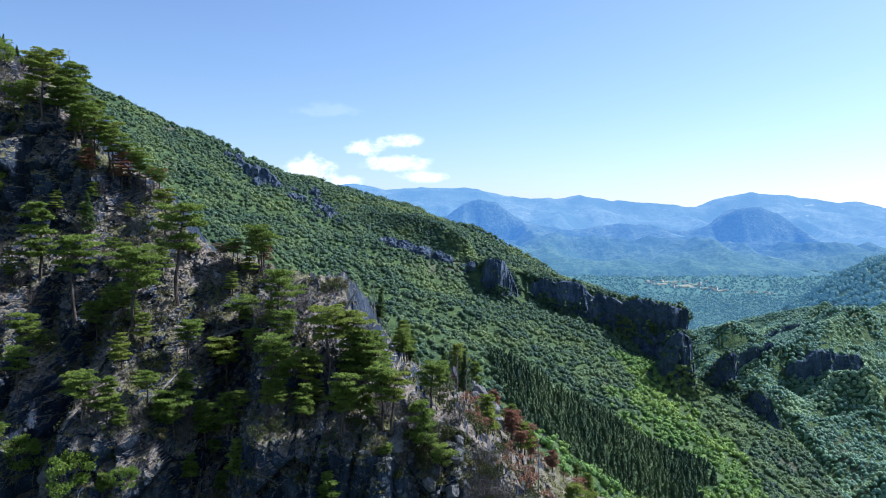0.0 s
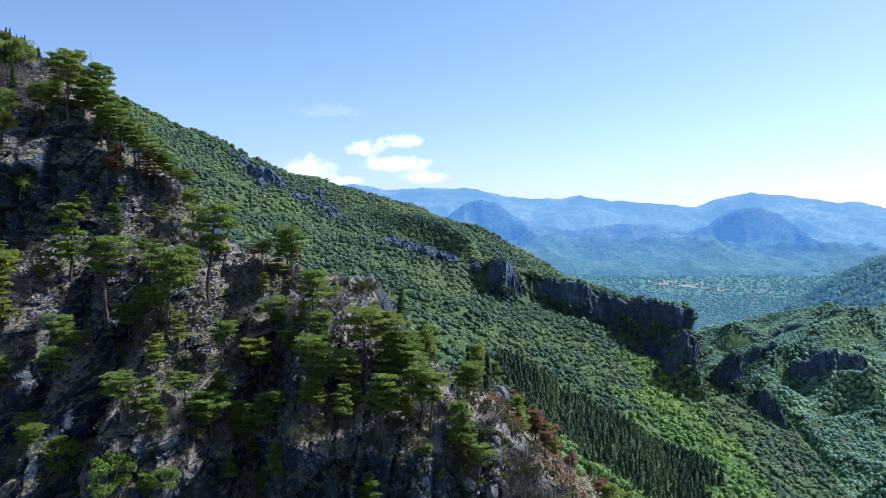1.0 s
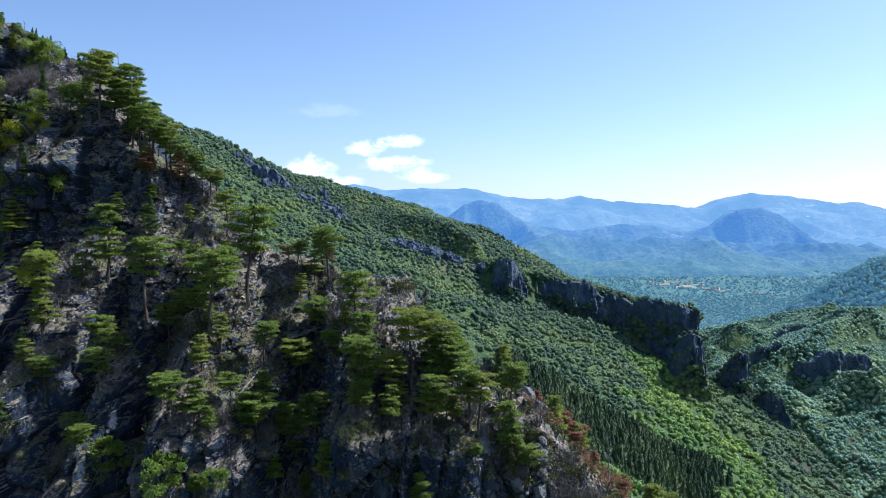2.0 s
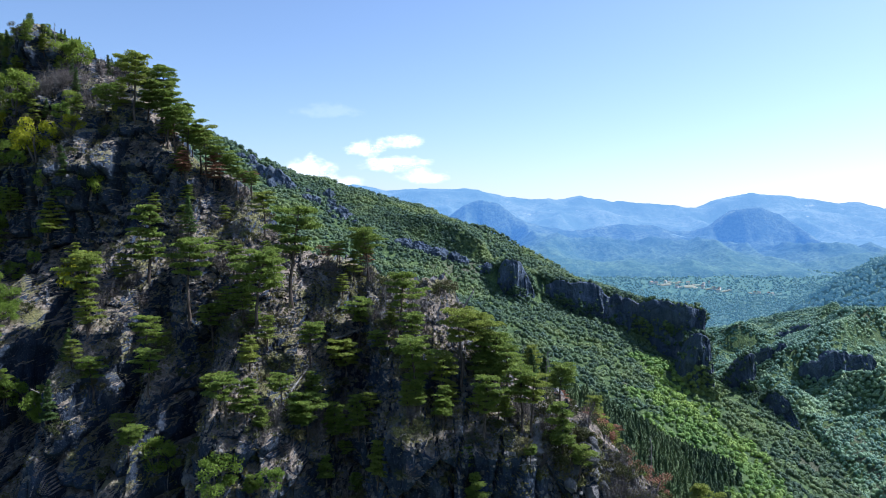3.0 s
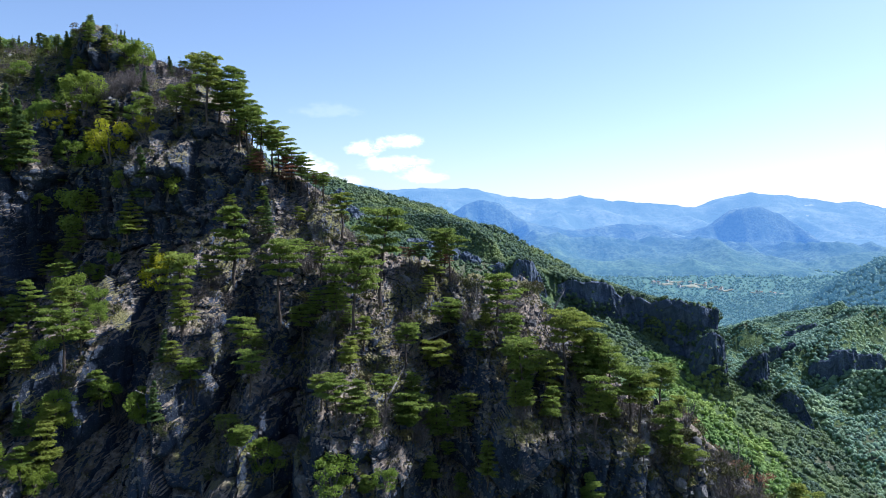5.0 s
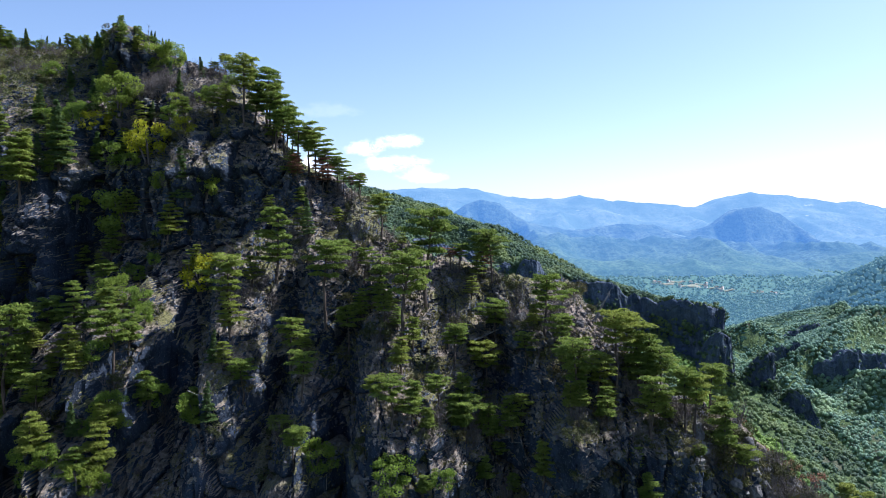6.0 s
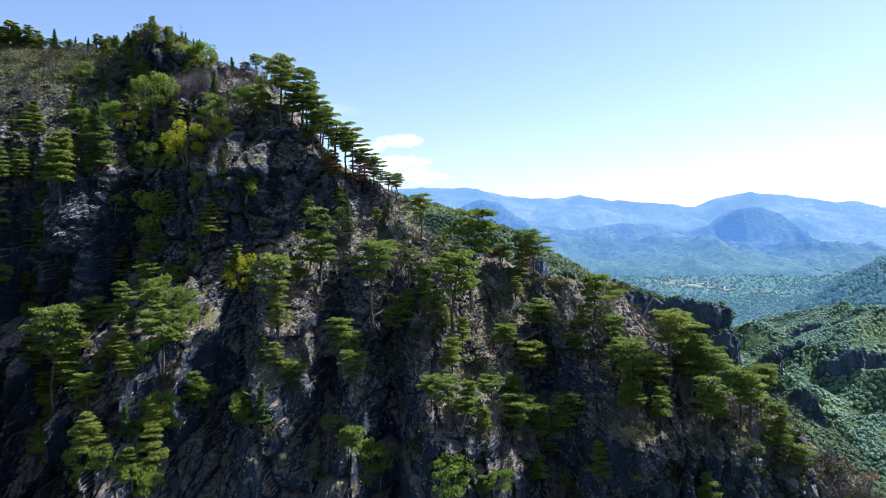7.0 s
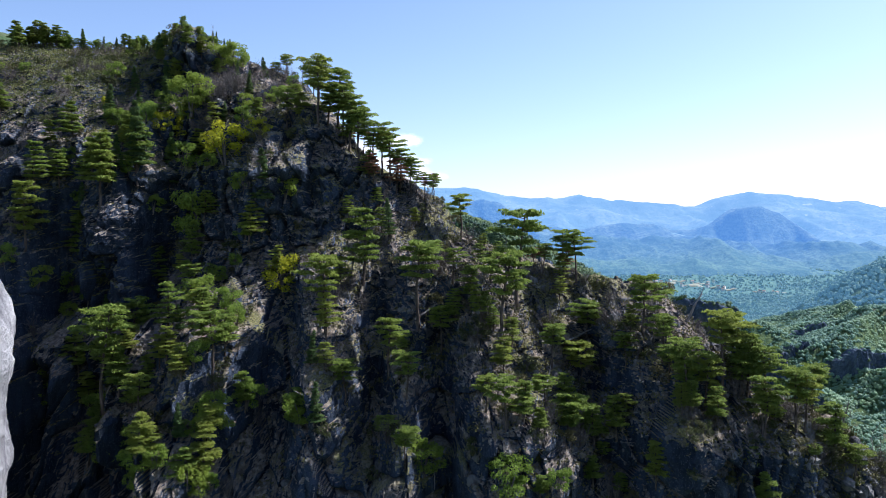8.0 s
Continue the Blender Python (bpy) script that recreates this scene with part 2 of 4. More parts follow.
def cells(x, y, seed=0):
    """Cellular pattern on a plane: a random value for each block, and how near its joint is."""
    ix, iy = np.floor(x), np.floor(y)
    d1, d2, val = np.full(x.shape, 9.0), np.full(x.shape, 9.0), np.zeros(x.shape)
    for dx in (-1, 0, 1):
        for dy in (-1, 0, 1):
            cx, cy = ix + dx, iy + dy
            px, py = cx + hash01(cx, cy, cx * 0, seed), cy + hash01(cx, cy, cx * 0 + 7, seed)
            d = np.hypot(px - x, py - y)
            near = d < d1
            d2 = np.where(near, d1, np.minimum(d2, d))
            val = np.where(near, hash01(cx, cy, cx * 0 + 13, seed), val)
            d1 = np.where(near, d, d1)
    return val * 2 - 1, d2 - d1


# ---- ground: one sheet out to the horizon ----
def ridge(x, y, xs, ys, zs, near, far):
    yc, zc = np.interp(x, xs, ys), np.interp(x, xs, zs)
    return zc - near * np.maximum(0, yc - y) - far * np.maximum(0, y - yc)


def smax(a, b, k):
    h = np.clip(0.5 + 0.5 * (a - b) / k, 0, 1)
    return b * (1 - h) + a * h + k * h * (1 - h)


def ground_z(x, y):
    x, y = np.asarray(x, float), np.asarray(y, float)
    valley = np.interp(y, [-400, 300, 700, 1100, 1500, 1900, 2050, 2200, 2400, 3000, 5000], [120, 130, 165, 180, 187, 196, 203, 229, 246, 250, 250])
    # the long wooded mountainside that comes down to the gorge
    yc = np.interp(x, [-900, -340, -250, -111, 11, 60, 101, 131, 148, 177, 205, 260], [790, 835, 860, 868, 880, 885, 865, 815, 780, 735, 665, 620])
    yy = np.minimum(y, yc)
    side = 406 - 0.34 * (np.maximum(x, -520) - 11) + 0.27 * (yy - 900) + 0.0004 * np.clip(-x - 120, 0, 330) ** 2 - 0.55 * np.maximum(0, y - yc)
    side = side - 0.9 * np.maximum(0, x - 282)
    side = smax(side, ridge(x, y, [-160, -60, 26, 78, 150, 230, 300], [490, 480, 470, 470, 470, 470, 470], [372, 350, 321, 294, 255, 208, 160], 0.42, 0.55), 14)
    # terraces above the rock walls
    line = np.interp(x, [82, 105, 140, 175, 203, 217, 226], [716, 710, 704, 694, 662, 658, 690])
    lift = np.interp(x, [66, 84, 105, 140, 175, 203, 217, 232], [0, 18, 23, 23, 31, 46, 62, 0])
    side = side + lift * np.clip((y - line) / 5, 0, 1) * np.clip(1 - (y - line - 12) / 90, 0, 1)
    knob = np.interp(x, [24, 36, 66, 80], [0, 16, 18, 0])
    side = side + knob * np.clip((y - 694) / 5, 0, 1) * np.clip(1 - (y - 705) / 60, 0, 1)
    # a shaded scarp below the upper bench
    line = np.interp(x, [-130, -49, -2, 30], [768, 754, 742, 716])
    lift = np.interp(x, [-130, -60, 0, 24, 34], [0, 12, 24, 22, 0])
    side = side + lift * np.clip((y - line) / 20, 0, 1) * np.clip(1 - (y - line - 22) / 115, 0, 1)
    z = smax(side, valley, 25)
    # the hills across the gorge
    z = smax(z, ridge(x, y, [-120, -20, 43, 64, 120, 180, 240], [300, 300, 305, 320, 330, 330, 330], [366, 333, 307, 290, 250, 205, 160], 0.5, 0.5), 8)
    z = smax(z, ridge(x, y, [270, 341, 427, 494, 560, 700, 900], [780, 800, 850, 900, 930, 940, 950], [150, 240, 266, 273, 262, 235, 220], 0.29, 0.3), 14)
    z = smax(z, ridge(x, y, [300, 393, 543, 720, 1000], [1080, 1100, 1150, 1200, 1230], [180, 226, 243, 248, 270], 0.3, 0.22), 12)
    z = smax(z, ridge(x, y, [640, 708, 800, 880, 1060, 1400], [1500, 1500, 1500, 1510, 1510, 1500], [190, 233, 289, 329, 362, 380], 0.33, 0.4), 18)
    rough = fbm(x / 110, y / 110, 0 * x, 5, 3, True)
    for xs_, ys_, deep in (([350, 427, 494, 560, 640], [808, 850, 900, 930, 936], 20), ([380, 460, 543, 720, 900], [1098, 1122, 1150, 1200, 1215], 15)):
        gone = np.interp(x, xs_, ys_) - y
        z = z - deep * np.clip((x - xs_[0]) / 25, 0, 1) * np.clip((xs_[-1] - x) / 60, 0, 1) * np.clip((gone - 6) / 20, 0, 1) * np.clip(1 - (gone - 30) / 130, 0, 1)
    z = z + 30 * np.clip((x - 290) / 80, 0, 1) * np.clip((1500 - y) / 200, 0, 1) * fbm(x / 120, y / 130, 0 * x, 3, 15, True)
    return z + np.clip(np.hypot(x, y) / 300, 0.2, 1) * (7.5 * rough + 4.0 * fbm(x / 34, y / 34, 0 * x, 3, 9)) - 3


front = np.linspace(-42, 42, 380)
theta = np.radians(np.concatenate((np.linspace(-180, -43, 46), front, np.linspace(43, 180, 46))))
radii = np.concatenate(([0.01, 12.0], np.geomspace(30, 4950, 260)))
gx = -27 + radii[:, None] * np.sin(theta)[None]
gy = radii[:, None] * np.cos(theta)[None]
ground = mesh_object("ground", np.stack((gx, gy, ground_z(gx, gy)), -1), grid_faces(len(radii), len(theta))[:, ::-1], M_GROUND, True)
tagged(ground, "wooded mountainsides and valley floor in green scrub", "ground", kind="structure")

# ---- far ranges ----
def px_ridge(us, vs, d):
    """A skyline given as bearings and heights (in thousandths) at one distance."""
    return [-27 + u * d / 1000 for u in us], [400 + v * d / 1000 for v in vs]


def far_mountains(name, us, vs, dist, depth, material, label, seed, walls=()):
    xs, zs = px_ridge(us, vs, dist)
    x, y = np.meshgrid(np.linspace(xs[0], xs[-1], 330), np.linspace(dist - depth, dist + 150, 90), indexing="ij")
    crest = np.interp(x, xs, zs)
    foot = np.interp(dist - depth, [2000, 4000], [222, 290])
    s = np.clip((y - dist + depth) / depth, 0, 1)
    fold = fbm(x / 380, y / 430, 0 * x, 6, seed, True)
    wall = 0.84 + 0.05 * fbm(x / 260, 0 * x, 0 * x, 4, seed + 3)
    steep = 0.25 + 0.2 * fbm(x / 500, 0 * x, 0 * x, 2, seed + 7)
    for a, b in walls:                                   # bearings between which the upper slope is a dark wall
        steep = np.maximum(steep, np.clip(np.minimum((x + 27) / dist * 1000 - a, b - (x + 27) / dist * 1000) / 22, 0, 1))
    rise = 0.30 * s + 0.70 * np.clip((s - wall) / 0.09, 0, 1)
    z = foot + (crest - foot) * (steep * rise + (1 - steep) * (0.72 * s + 0.28 * s * s)) + fold * 85 * np.sin(np.clip(s, 0, 1) * math.pi) ** 0.8
    z = z + fbm(x / 60, y / 60, 0 * x, 3, seed + 5) * 8 * s - np.maximum(0, y - dist) * 0.8
    z = z - 70 * np.clip(1 - s * 9, 0, 1)
    ob = mesh_object(name, np.stack((x, y, z), -1), grid_faces(*x.shape), material, True)
    return tagged(ob, label, "mountain range", kind="structure")


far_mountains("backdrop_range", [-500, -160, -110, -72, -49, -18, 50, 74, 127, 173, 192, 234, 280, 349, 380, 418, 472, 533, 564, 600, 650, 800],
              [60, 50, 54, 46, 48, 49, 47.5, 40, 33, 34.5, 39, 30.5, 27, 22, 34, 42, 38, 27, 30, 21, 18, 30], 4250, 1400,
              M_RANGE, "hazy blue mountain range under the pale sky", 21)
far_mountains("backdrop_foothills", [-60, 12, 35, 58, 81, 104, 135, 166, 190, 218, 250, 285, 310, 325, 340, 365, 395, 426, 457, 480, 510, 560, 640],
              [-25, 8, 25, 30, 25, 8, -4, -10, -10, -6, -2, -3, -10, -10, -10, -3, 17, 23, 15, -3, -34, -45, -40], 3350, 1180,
              M_FOOT, "darker wooded foothills in blue haze below the range", 33, ((345, 492), (30, 118)))


# ---- clouds ----
def cloud(name, u0, u1, v0, v1, dens, label):
    d = 4800
    x0, x1, z0, z1 = -27 + u0 * d / 1000, -27 + u1 * d / 1000, 400 + v0 * d / 1000, 400 + v1 * d / 1000
    n = Nodes(name + "_vapour")
    n.t.nodes.remove(n.b)
    em, tr, mx = n.t.nodes.new("ShaderNodeEmission"), n.t.nodes.new("ShaderNodeBsdfTransparent"), n.t.nodes.new("ShaderNodeMixShader")
    em.inputs["Color"].default_value, em.inputs["Strength"].default_value = (0.97, 0.99, 1.0, 1), 0.85
    sx = n.t.nodes.new("ShaderNodeSeparateXYZ")
    n.link(n.co.outputs["Generated"], sx.inputs[0])
    px = n.math("MULTIPLY", n.math("SUBTRACT", sx.outputs["X"], 0.5), 2.0)
    pz = n.math("MULTIPLY", n.math("SUBTRACT", sx.outputs["Z"], 0.42), 2.0)
    rr = n.math("ADD", n.math("MULTIPLY", px, px), n.math("MULTIPLY", pz, pz))
    body = n.math("SUBTRACT", 1.0, rr)
    puff = n.math("SUBTRACT", n.noise(0.011, 7, 0.62, stretch=(1, 1, 1.6)), 0.5)
    body = n.math("ADD", n.math("SUBTRACT", body, 0.36), n.math("MULTIPLY", puff, 1.9))
    n.link(n.math("MULTIPLY", n.step(body, -0.10, 0.70), dens), mx.inputs[0])
    n.link(tr.outputs[0], mx.inputs[1])
    n.link(em.outputs[0], mx.inputs[2])
    n.link(mx.outputs[0], n.out.inputs["Surface"])
    ob = mesh_object("backdrop_" + name, [(x0, d, z0), (x1, d, z0), (x1, d, z1), (x0, d, z1)], [(0, 1, 2, 3)], n.m)
    ob.visible_shadow = False
    return tagged(ob, label, "cloud", kind="structure")


cloud("cloud", -226, -128, 36, 108, 1.0, "white heaped cloud low over the mountainside")
cloud("cloud_tail", -165, -92, 36, 72, 0.95, "low white tail of the heaped cloud")
cloud("cloud_shred", -136, -66, 90, 120, 0.95, "torn white cloud drifting over the ridge")
cloud("cloud_streak", -94, -8, 100, 128, 0.95, "thin white cloud streak in pale sky")
cloud("cloud_bank", -122, 4, 69, 99, 0.9, "flat white cloud bank in thin air")
cloud("cloud_low", -63, 20, 52, 81, 0.95, "small white cloud above the far range")
cloud("cloud_wisp", -215, -90, 143, 170, 0.11, "faint wisp of high cloud in blue sky")


# ---- the near spur: a rock face seen from across the gorge ----
RIBS = [(-110, 446, 6, 9, 9), (-112, 404, 6, 15, 10), (-20, 383, 12, 8, 6), (-45, 383, 8, 13, 4.5), (-34, 380, 6, 12, -3.5), (-58, 403, 10, 6, -7),
        (-92, 420, 7, 7, 1.5), (-84, 387, 5, 6, 1), (-93, 392, 5, 8, -5), (-101, 404, 4.5, 24, -11), (-63, 376, 3.5, 12, -13),
        (-72, 372, 6, 10, 3), (-53.5, 371, 3.2, 15, -15), (-79, 370, 5, 15, -17), (-97, 372, 5, 13, -12), (-29, 368, 5, 8, -6), (-12, 368, 3, 9, -4)]        # x, z, half-width, half-height, how far it stands out
CREST_X = [-270, -215, -160, -130, -121, -114, -110, -106, -103, -96, -85, -79, -73, -66.5, -61, -57, -52.5, -50, -46, -39.6, -32, -27,
           -24, -17, -15, -11, -8, -4.5, -2.5, 1.4, 3, 5, 8, 12, 19, 25, 45, 75, 120]
CREST_Z = [330, 444, 446, 444.5, 444.5, 444.8, 446.0, 444.8, 442, 438.5, 434, 429, 421, 414, 410.5, 408.5, 405.5, 401, 398, 395, 393.5, 391.5,
           391, 391, 387, 382, 379, 376, 374.5, 374, 372, 370, 367, 363, 357, 349, 330, 302, 240]


def face_y(x, z):
    """The smooth rock face: how far ahead it lies at each height."""
    west = np.clip((-48 - x) / 14, 0, 1)
    zc = np.clip(z, 374 + 7 * west, 470)
    mid = np.clip((-61 - x) / 6, 0, 1) * np.clip((x + 114) / 6, 0, 1)      # a high wall between two slopes
    zc = zc + mid * (np.interp(zc, [384, 398, 419, 433], [384, 404.5, 412.5, 433]) - zc)
    mid = np.clip((-101 - x) / 4, 0, 1) * np.clip((x + 127) / 5, 0, 1)     # the dark wall under the summit
    zc = zc + mid * (np.interp(zc, [416, 425, 443, 449], [416, 432, 438.5, 449]) - zc)
    X, Z = (x + 55) / 50, (zc - 400) / 30
    y = 126.9 + 0.87 * X + 32.5 * Z + 0.37 * X * X + 1.88 * X * Z + 1.31 * Z * Z + 1.63 * Z ** 3
    for a, b, rx, rz, p in RIBS:
        y = y - p * np.exp(-((x - a) / rx) ** 2 - ((z - b) / rz) ** 2)
    # scree aprons that fall away to the right, each cut off by a short wall
    apron = np.interp(x + 0.3 * (z - 385), [-90, -77, -74, -59, -56, -30, -27, -15, -12], [0, 2.4, -2.4, 1.4, -1.2, 3.0, -1.2, 1.4, 0])
    y = y + apron * np.clip((z - 373) / 6, 0, 1) * np.clip((402 - z) / 8, 0, 1)
    brink = 378.5 + 6.5 * west + 4 * fbm(x / 14, 0 * x, 0 * x, 3, 47) - 9 * np.exp(-((x + 43) / 10) ** 2)
    y = y - (6.0 + 0.5 * west) * np.clip((brink - z) / 4.5, 0, 1)          # the lower wall stands out under a ledge
    return y - 0.34 * (zc - z)


def rough_y(x, z):
    """Buttresses, blocks and cracks that stand out from the smooth face."""
    wall = 378 + 8 * np.clip((-48 - x) / 14, 0, 1)
    z = np.where(z < wall, wall - (wall - z) * 0.7, z)       # the lower walls are cut by upright cracks
    warp = 2.2 * fbm(x / 9, z / 9, 0 * x, 3, 41)
    crag = 0.35 + 1.0 * np.clip(0.5 + 1.4 * fbm(x / 34, z / 26, 0 * x, 2, 45), 0, 1) + 0.6 * np.clip((388 - z) / 14, 0, 1) + 0.5 * np.clip((396 - z) / 14, 0, 1) * np.clip((-58 - x) / 12, 0, 1)
    crag = crag + 0.5 * np.clip((z - 402) / 8, 0, 1) * np.clip((x + 114) / 5, 0, 1)
    crag = crag * (1 - 0.65 * np.clip((-114 - x) / 8, 0, 1) * np.clip((z - 424) / 8, 0, 1))
    crag = crag * (1 - 0.5 * np.clip((x + 80) / 6, 0, 1) * np.clip((-14 - x) / 6, 0, 1) * np.clip((z - 375) / 5, 0, 1) * np.clip((398 - z) / 6, 0, 1))
    out = 5.4 * crag * fbm((x + warp) / 14, z / 30, 0 * x, 3, 51, True) + 2.4 * fbm(x / 16, (z + warp) / 8, 0 * x, 3, 61)
    v1, e1 = cells((x + warp) / 4.2, (z + 0.6 * warp) / 6.5, 5)
    v2, e2 = cells((x + 0.5 * warp) / 1.5, (z - 0.4 * warp) / 2.3, 6)
    out = out + crag * (1.6 * v1 - 0.9 * np.exp(-e1 * 9)) + 0.55 * v2 - 0.3 * np.exp(-e2 * 9)
    v3, e3 = cells((x - 0.3 * warp) / 0.8, (z + 0.5 * warp) / 1.2, 8)
    broken = np.clip((z - wall + 2) / 5, 0.25, 1)            # the slopes above the walls are rubble, the walls are not
    out = out + (0.30 * v3 + 0.25 * v2) * broken
    return out + 0.6 * fbm(x / 1.6, z / 2.0, 0 * x, 3, 71, True)


cx = np.concatenate((np.linspace(-270, -165, 60), np.linspace(-164.6, 20, 800), np.linspace(20.5, 120, 90)))
crest = np.interp(cx, CREST_X, CREST_Z) + 0.9 * fbm(cx / 3.1, 0 * cx, 0 * cx, 4, 81, True) - 0.3
base = np.minimum(352, crest - 25)
low = np.linspace(0, 1, 26)[:-1]
rise = np.linspace(0, 1, 370)
back = np.concatenate((np.linspace(0.6, 12, 14), np.linspace(14, 330, 70)))
FX = np.repeat(cx[:, None], len(rise), 1)
FZ = base[:, None] + (crest - base)[:, None] * rise[None]
fade = 1 - np.clip((rise - 0.97) / 0.03, 0, 1)[None] * 0.5
FY = face_y(FX, FZ) - rough_y(FX, FZ) * fade + 6.0 * np.clip((FZ - crest[:, None] + 8) / 8, 0, 1) ** 2
lx = np.repeat(cx[:, None], len(low), 1)
lz = 185 + (base[:, None] - 185) * low[None]
ly = face_y(lx, lz) - rough_y(lx, lz)
bx = np.repeat(cx[:, None], len(back), 1)
by = FY[:, -1:] + back[None]
gentle = np.interp(cx, [-60, -20, 10, 60], [0.5, 0.22, 0.12, 0.1])[:, None]
bz = FZ[:, -1:] - gentle * back[None] - 0.5 * np.maximum(0, back - np.interp(cx, [-60, 0, 60], [20, 80, 190])[:, None]) + (1.4 * fbm(bx / 4, by / 4, 0 * bx, 4, 91, True) + 0.7 * cells(bx / 1.7, by / 2.1, 92)[0]) * np.minimum(back, 2)[None] / 2
sx = np.concatenate((lx, FX, bx), 1)
sy = np.concatenate((ly, FY, by), 1)
sz = np.concatenate((lz, FZ, bz), 1)
spur = mesh_object("rock_face", np.stack((sx, sy, sz), -1), grid_faces(*sx.shape), M_ROCK)
tagged(spur, "steep grey limestone mountainside with ledges, gullies and scree", "cliff", kind="structure")


def on_face(x, z):
    """The surface at x and z (z no higher than the crest): place, and how level the ledge is there."""
    i = int(np.clip(np.searchsorted(cx, x), 1, len(cx) - 1))
    col = FZ[i]
    j = int(np.clip(np.searchsorted(col, z), 2, len(col) - 1))
    run, up = FY[i, j] - FY[i, j - 2], col[j] - col[j - 2]
    return Vector((cx[i], FY[i, j - 1], col[j - 1])), run / max(up, 1e-3)


# ---- trees ----
def tube(path, radii_, sides=6):
    path = np.asarray(path, float)
    n = len(path)
    d = np.gradient(path, axis=0)
    d /= np.linalg.norm(d, axis=1)[:, None] + 1e-9
    ref = np.where(np.abs(d[:, 2:3]) > 0.9, np.array([[1.0, 0, 0]]), np.array([[0, 0, 1.0]]))
    a = np.cross(d, ref)
    a /= np.linalg.norm(a, axis=1)[:, None] + 1e-9
    b = np.cross(d, a)
    ang = np.arange(sides) * 2 * math.pi / sides
    ring = a[:, None] * np.cos(ang)[None, :, None] + b[:, None] * np.sin(ang)[None, :, None]
    v = path[:, None] + ring * np.asarray(radii_)[:, None, None]
    i = np.arange(n * sides).reshape(n, sides)
    j = np.roll(i, -1, 1)
    return v.reshape(-1, 3), np.stack((i[:-1], j[:-1], j[1:], i[1:]), -1).reshape(-1, 4)


class Heap:
    """Gathers quads of one mesh."""

    def __init__(self):
        self.v, self.f, self.n = [], [], 0

    def add(self, v, f):
        self.v.append(np.asarray(v))
        self.f.append(np.asarray(f) + self.n)
        self.n += len(v)

    def tufts(self, rng, pts, size, up=0.6, long=1.6):
        """A small leaf quad at each point, turned at random but mostly facing up."""
        n = len(pts)
        nrm = rng.normal(0, 1, (n, 3)) * (1 - up) + np.array([0, 0, 1.0]) * up
        nrm /= np.linalg.norm(nrm, axis=1)[:, None] + 1e-9
        t = np.cross(nrm, rng.normal(0, 1, (n, 3)))
        t /= np.linalg.norm(t, axis=1)[:, None] + 1e-9
        b = np.cross(nrm, t)
        s = size * rng.uniform(0.6, 1.3, (n, 1))
        q = np.stack((pts - t * s * long / 2, pts - b * s / 2, pts + t * s * long / 2, pts + b * s / 2), 1)
        self.add(q.reshape(-1, 3), np.arange(n * 4).reshape(n, 4))

    def make(self, name, material, parent=None, label="", smooth=False):
        return mesh_object(name, np.concatenate(self.v), np.concatenate(self.f), material, smooth, parent, label)


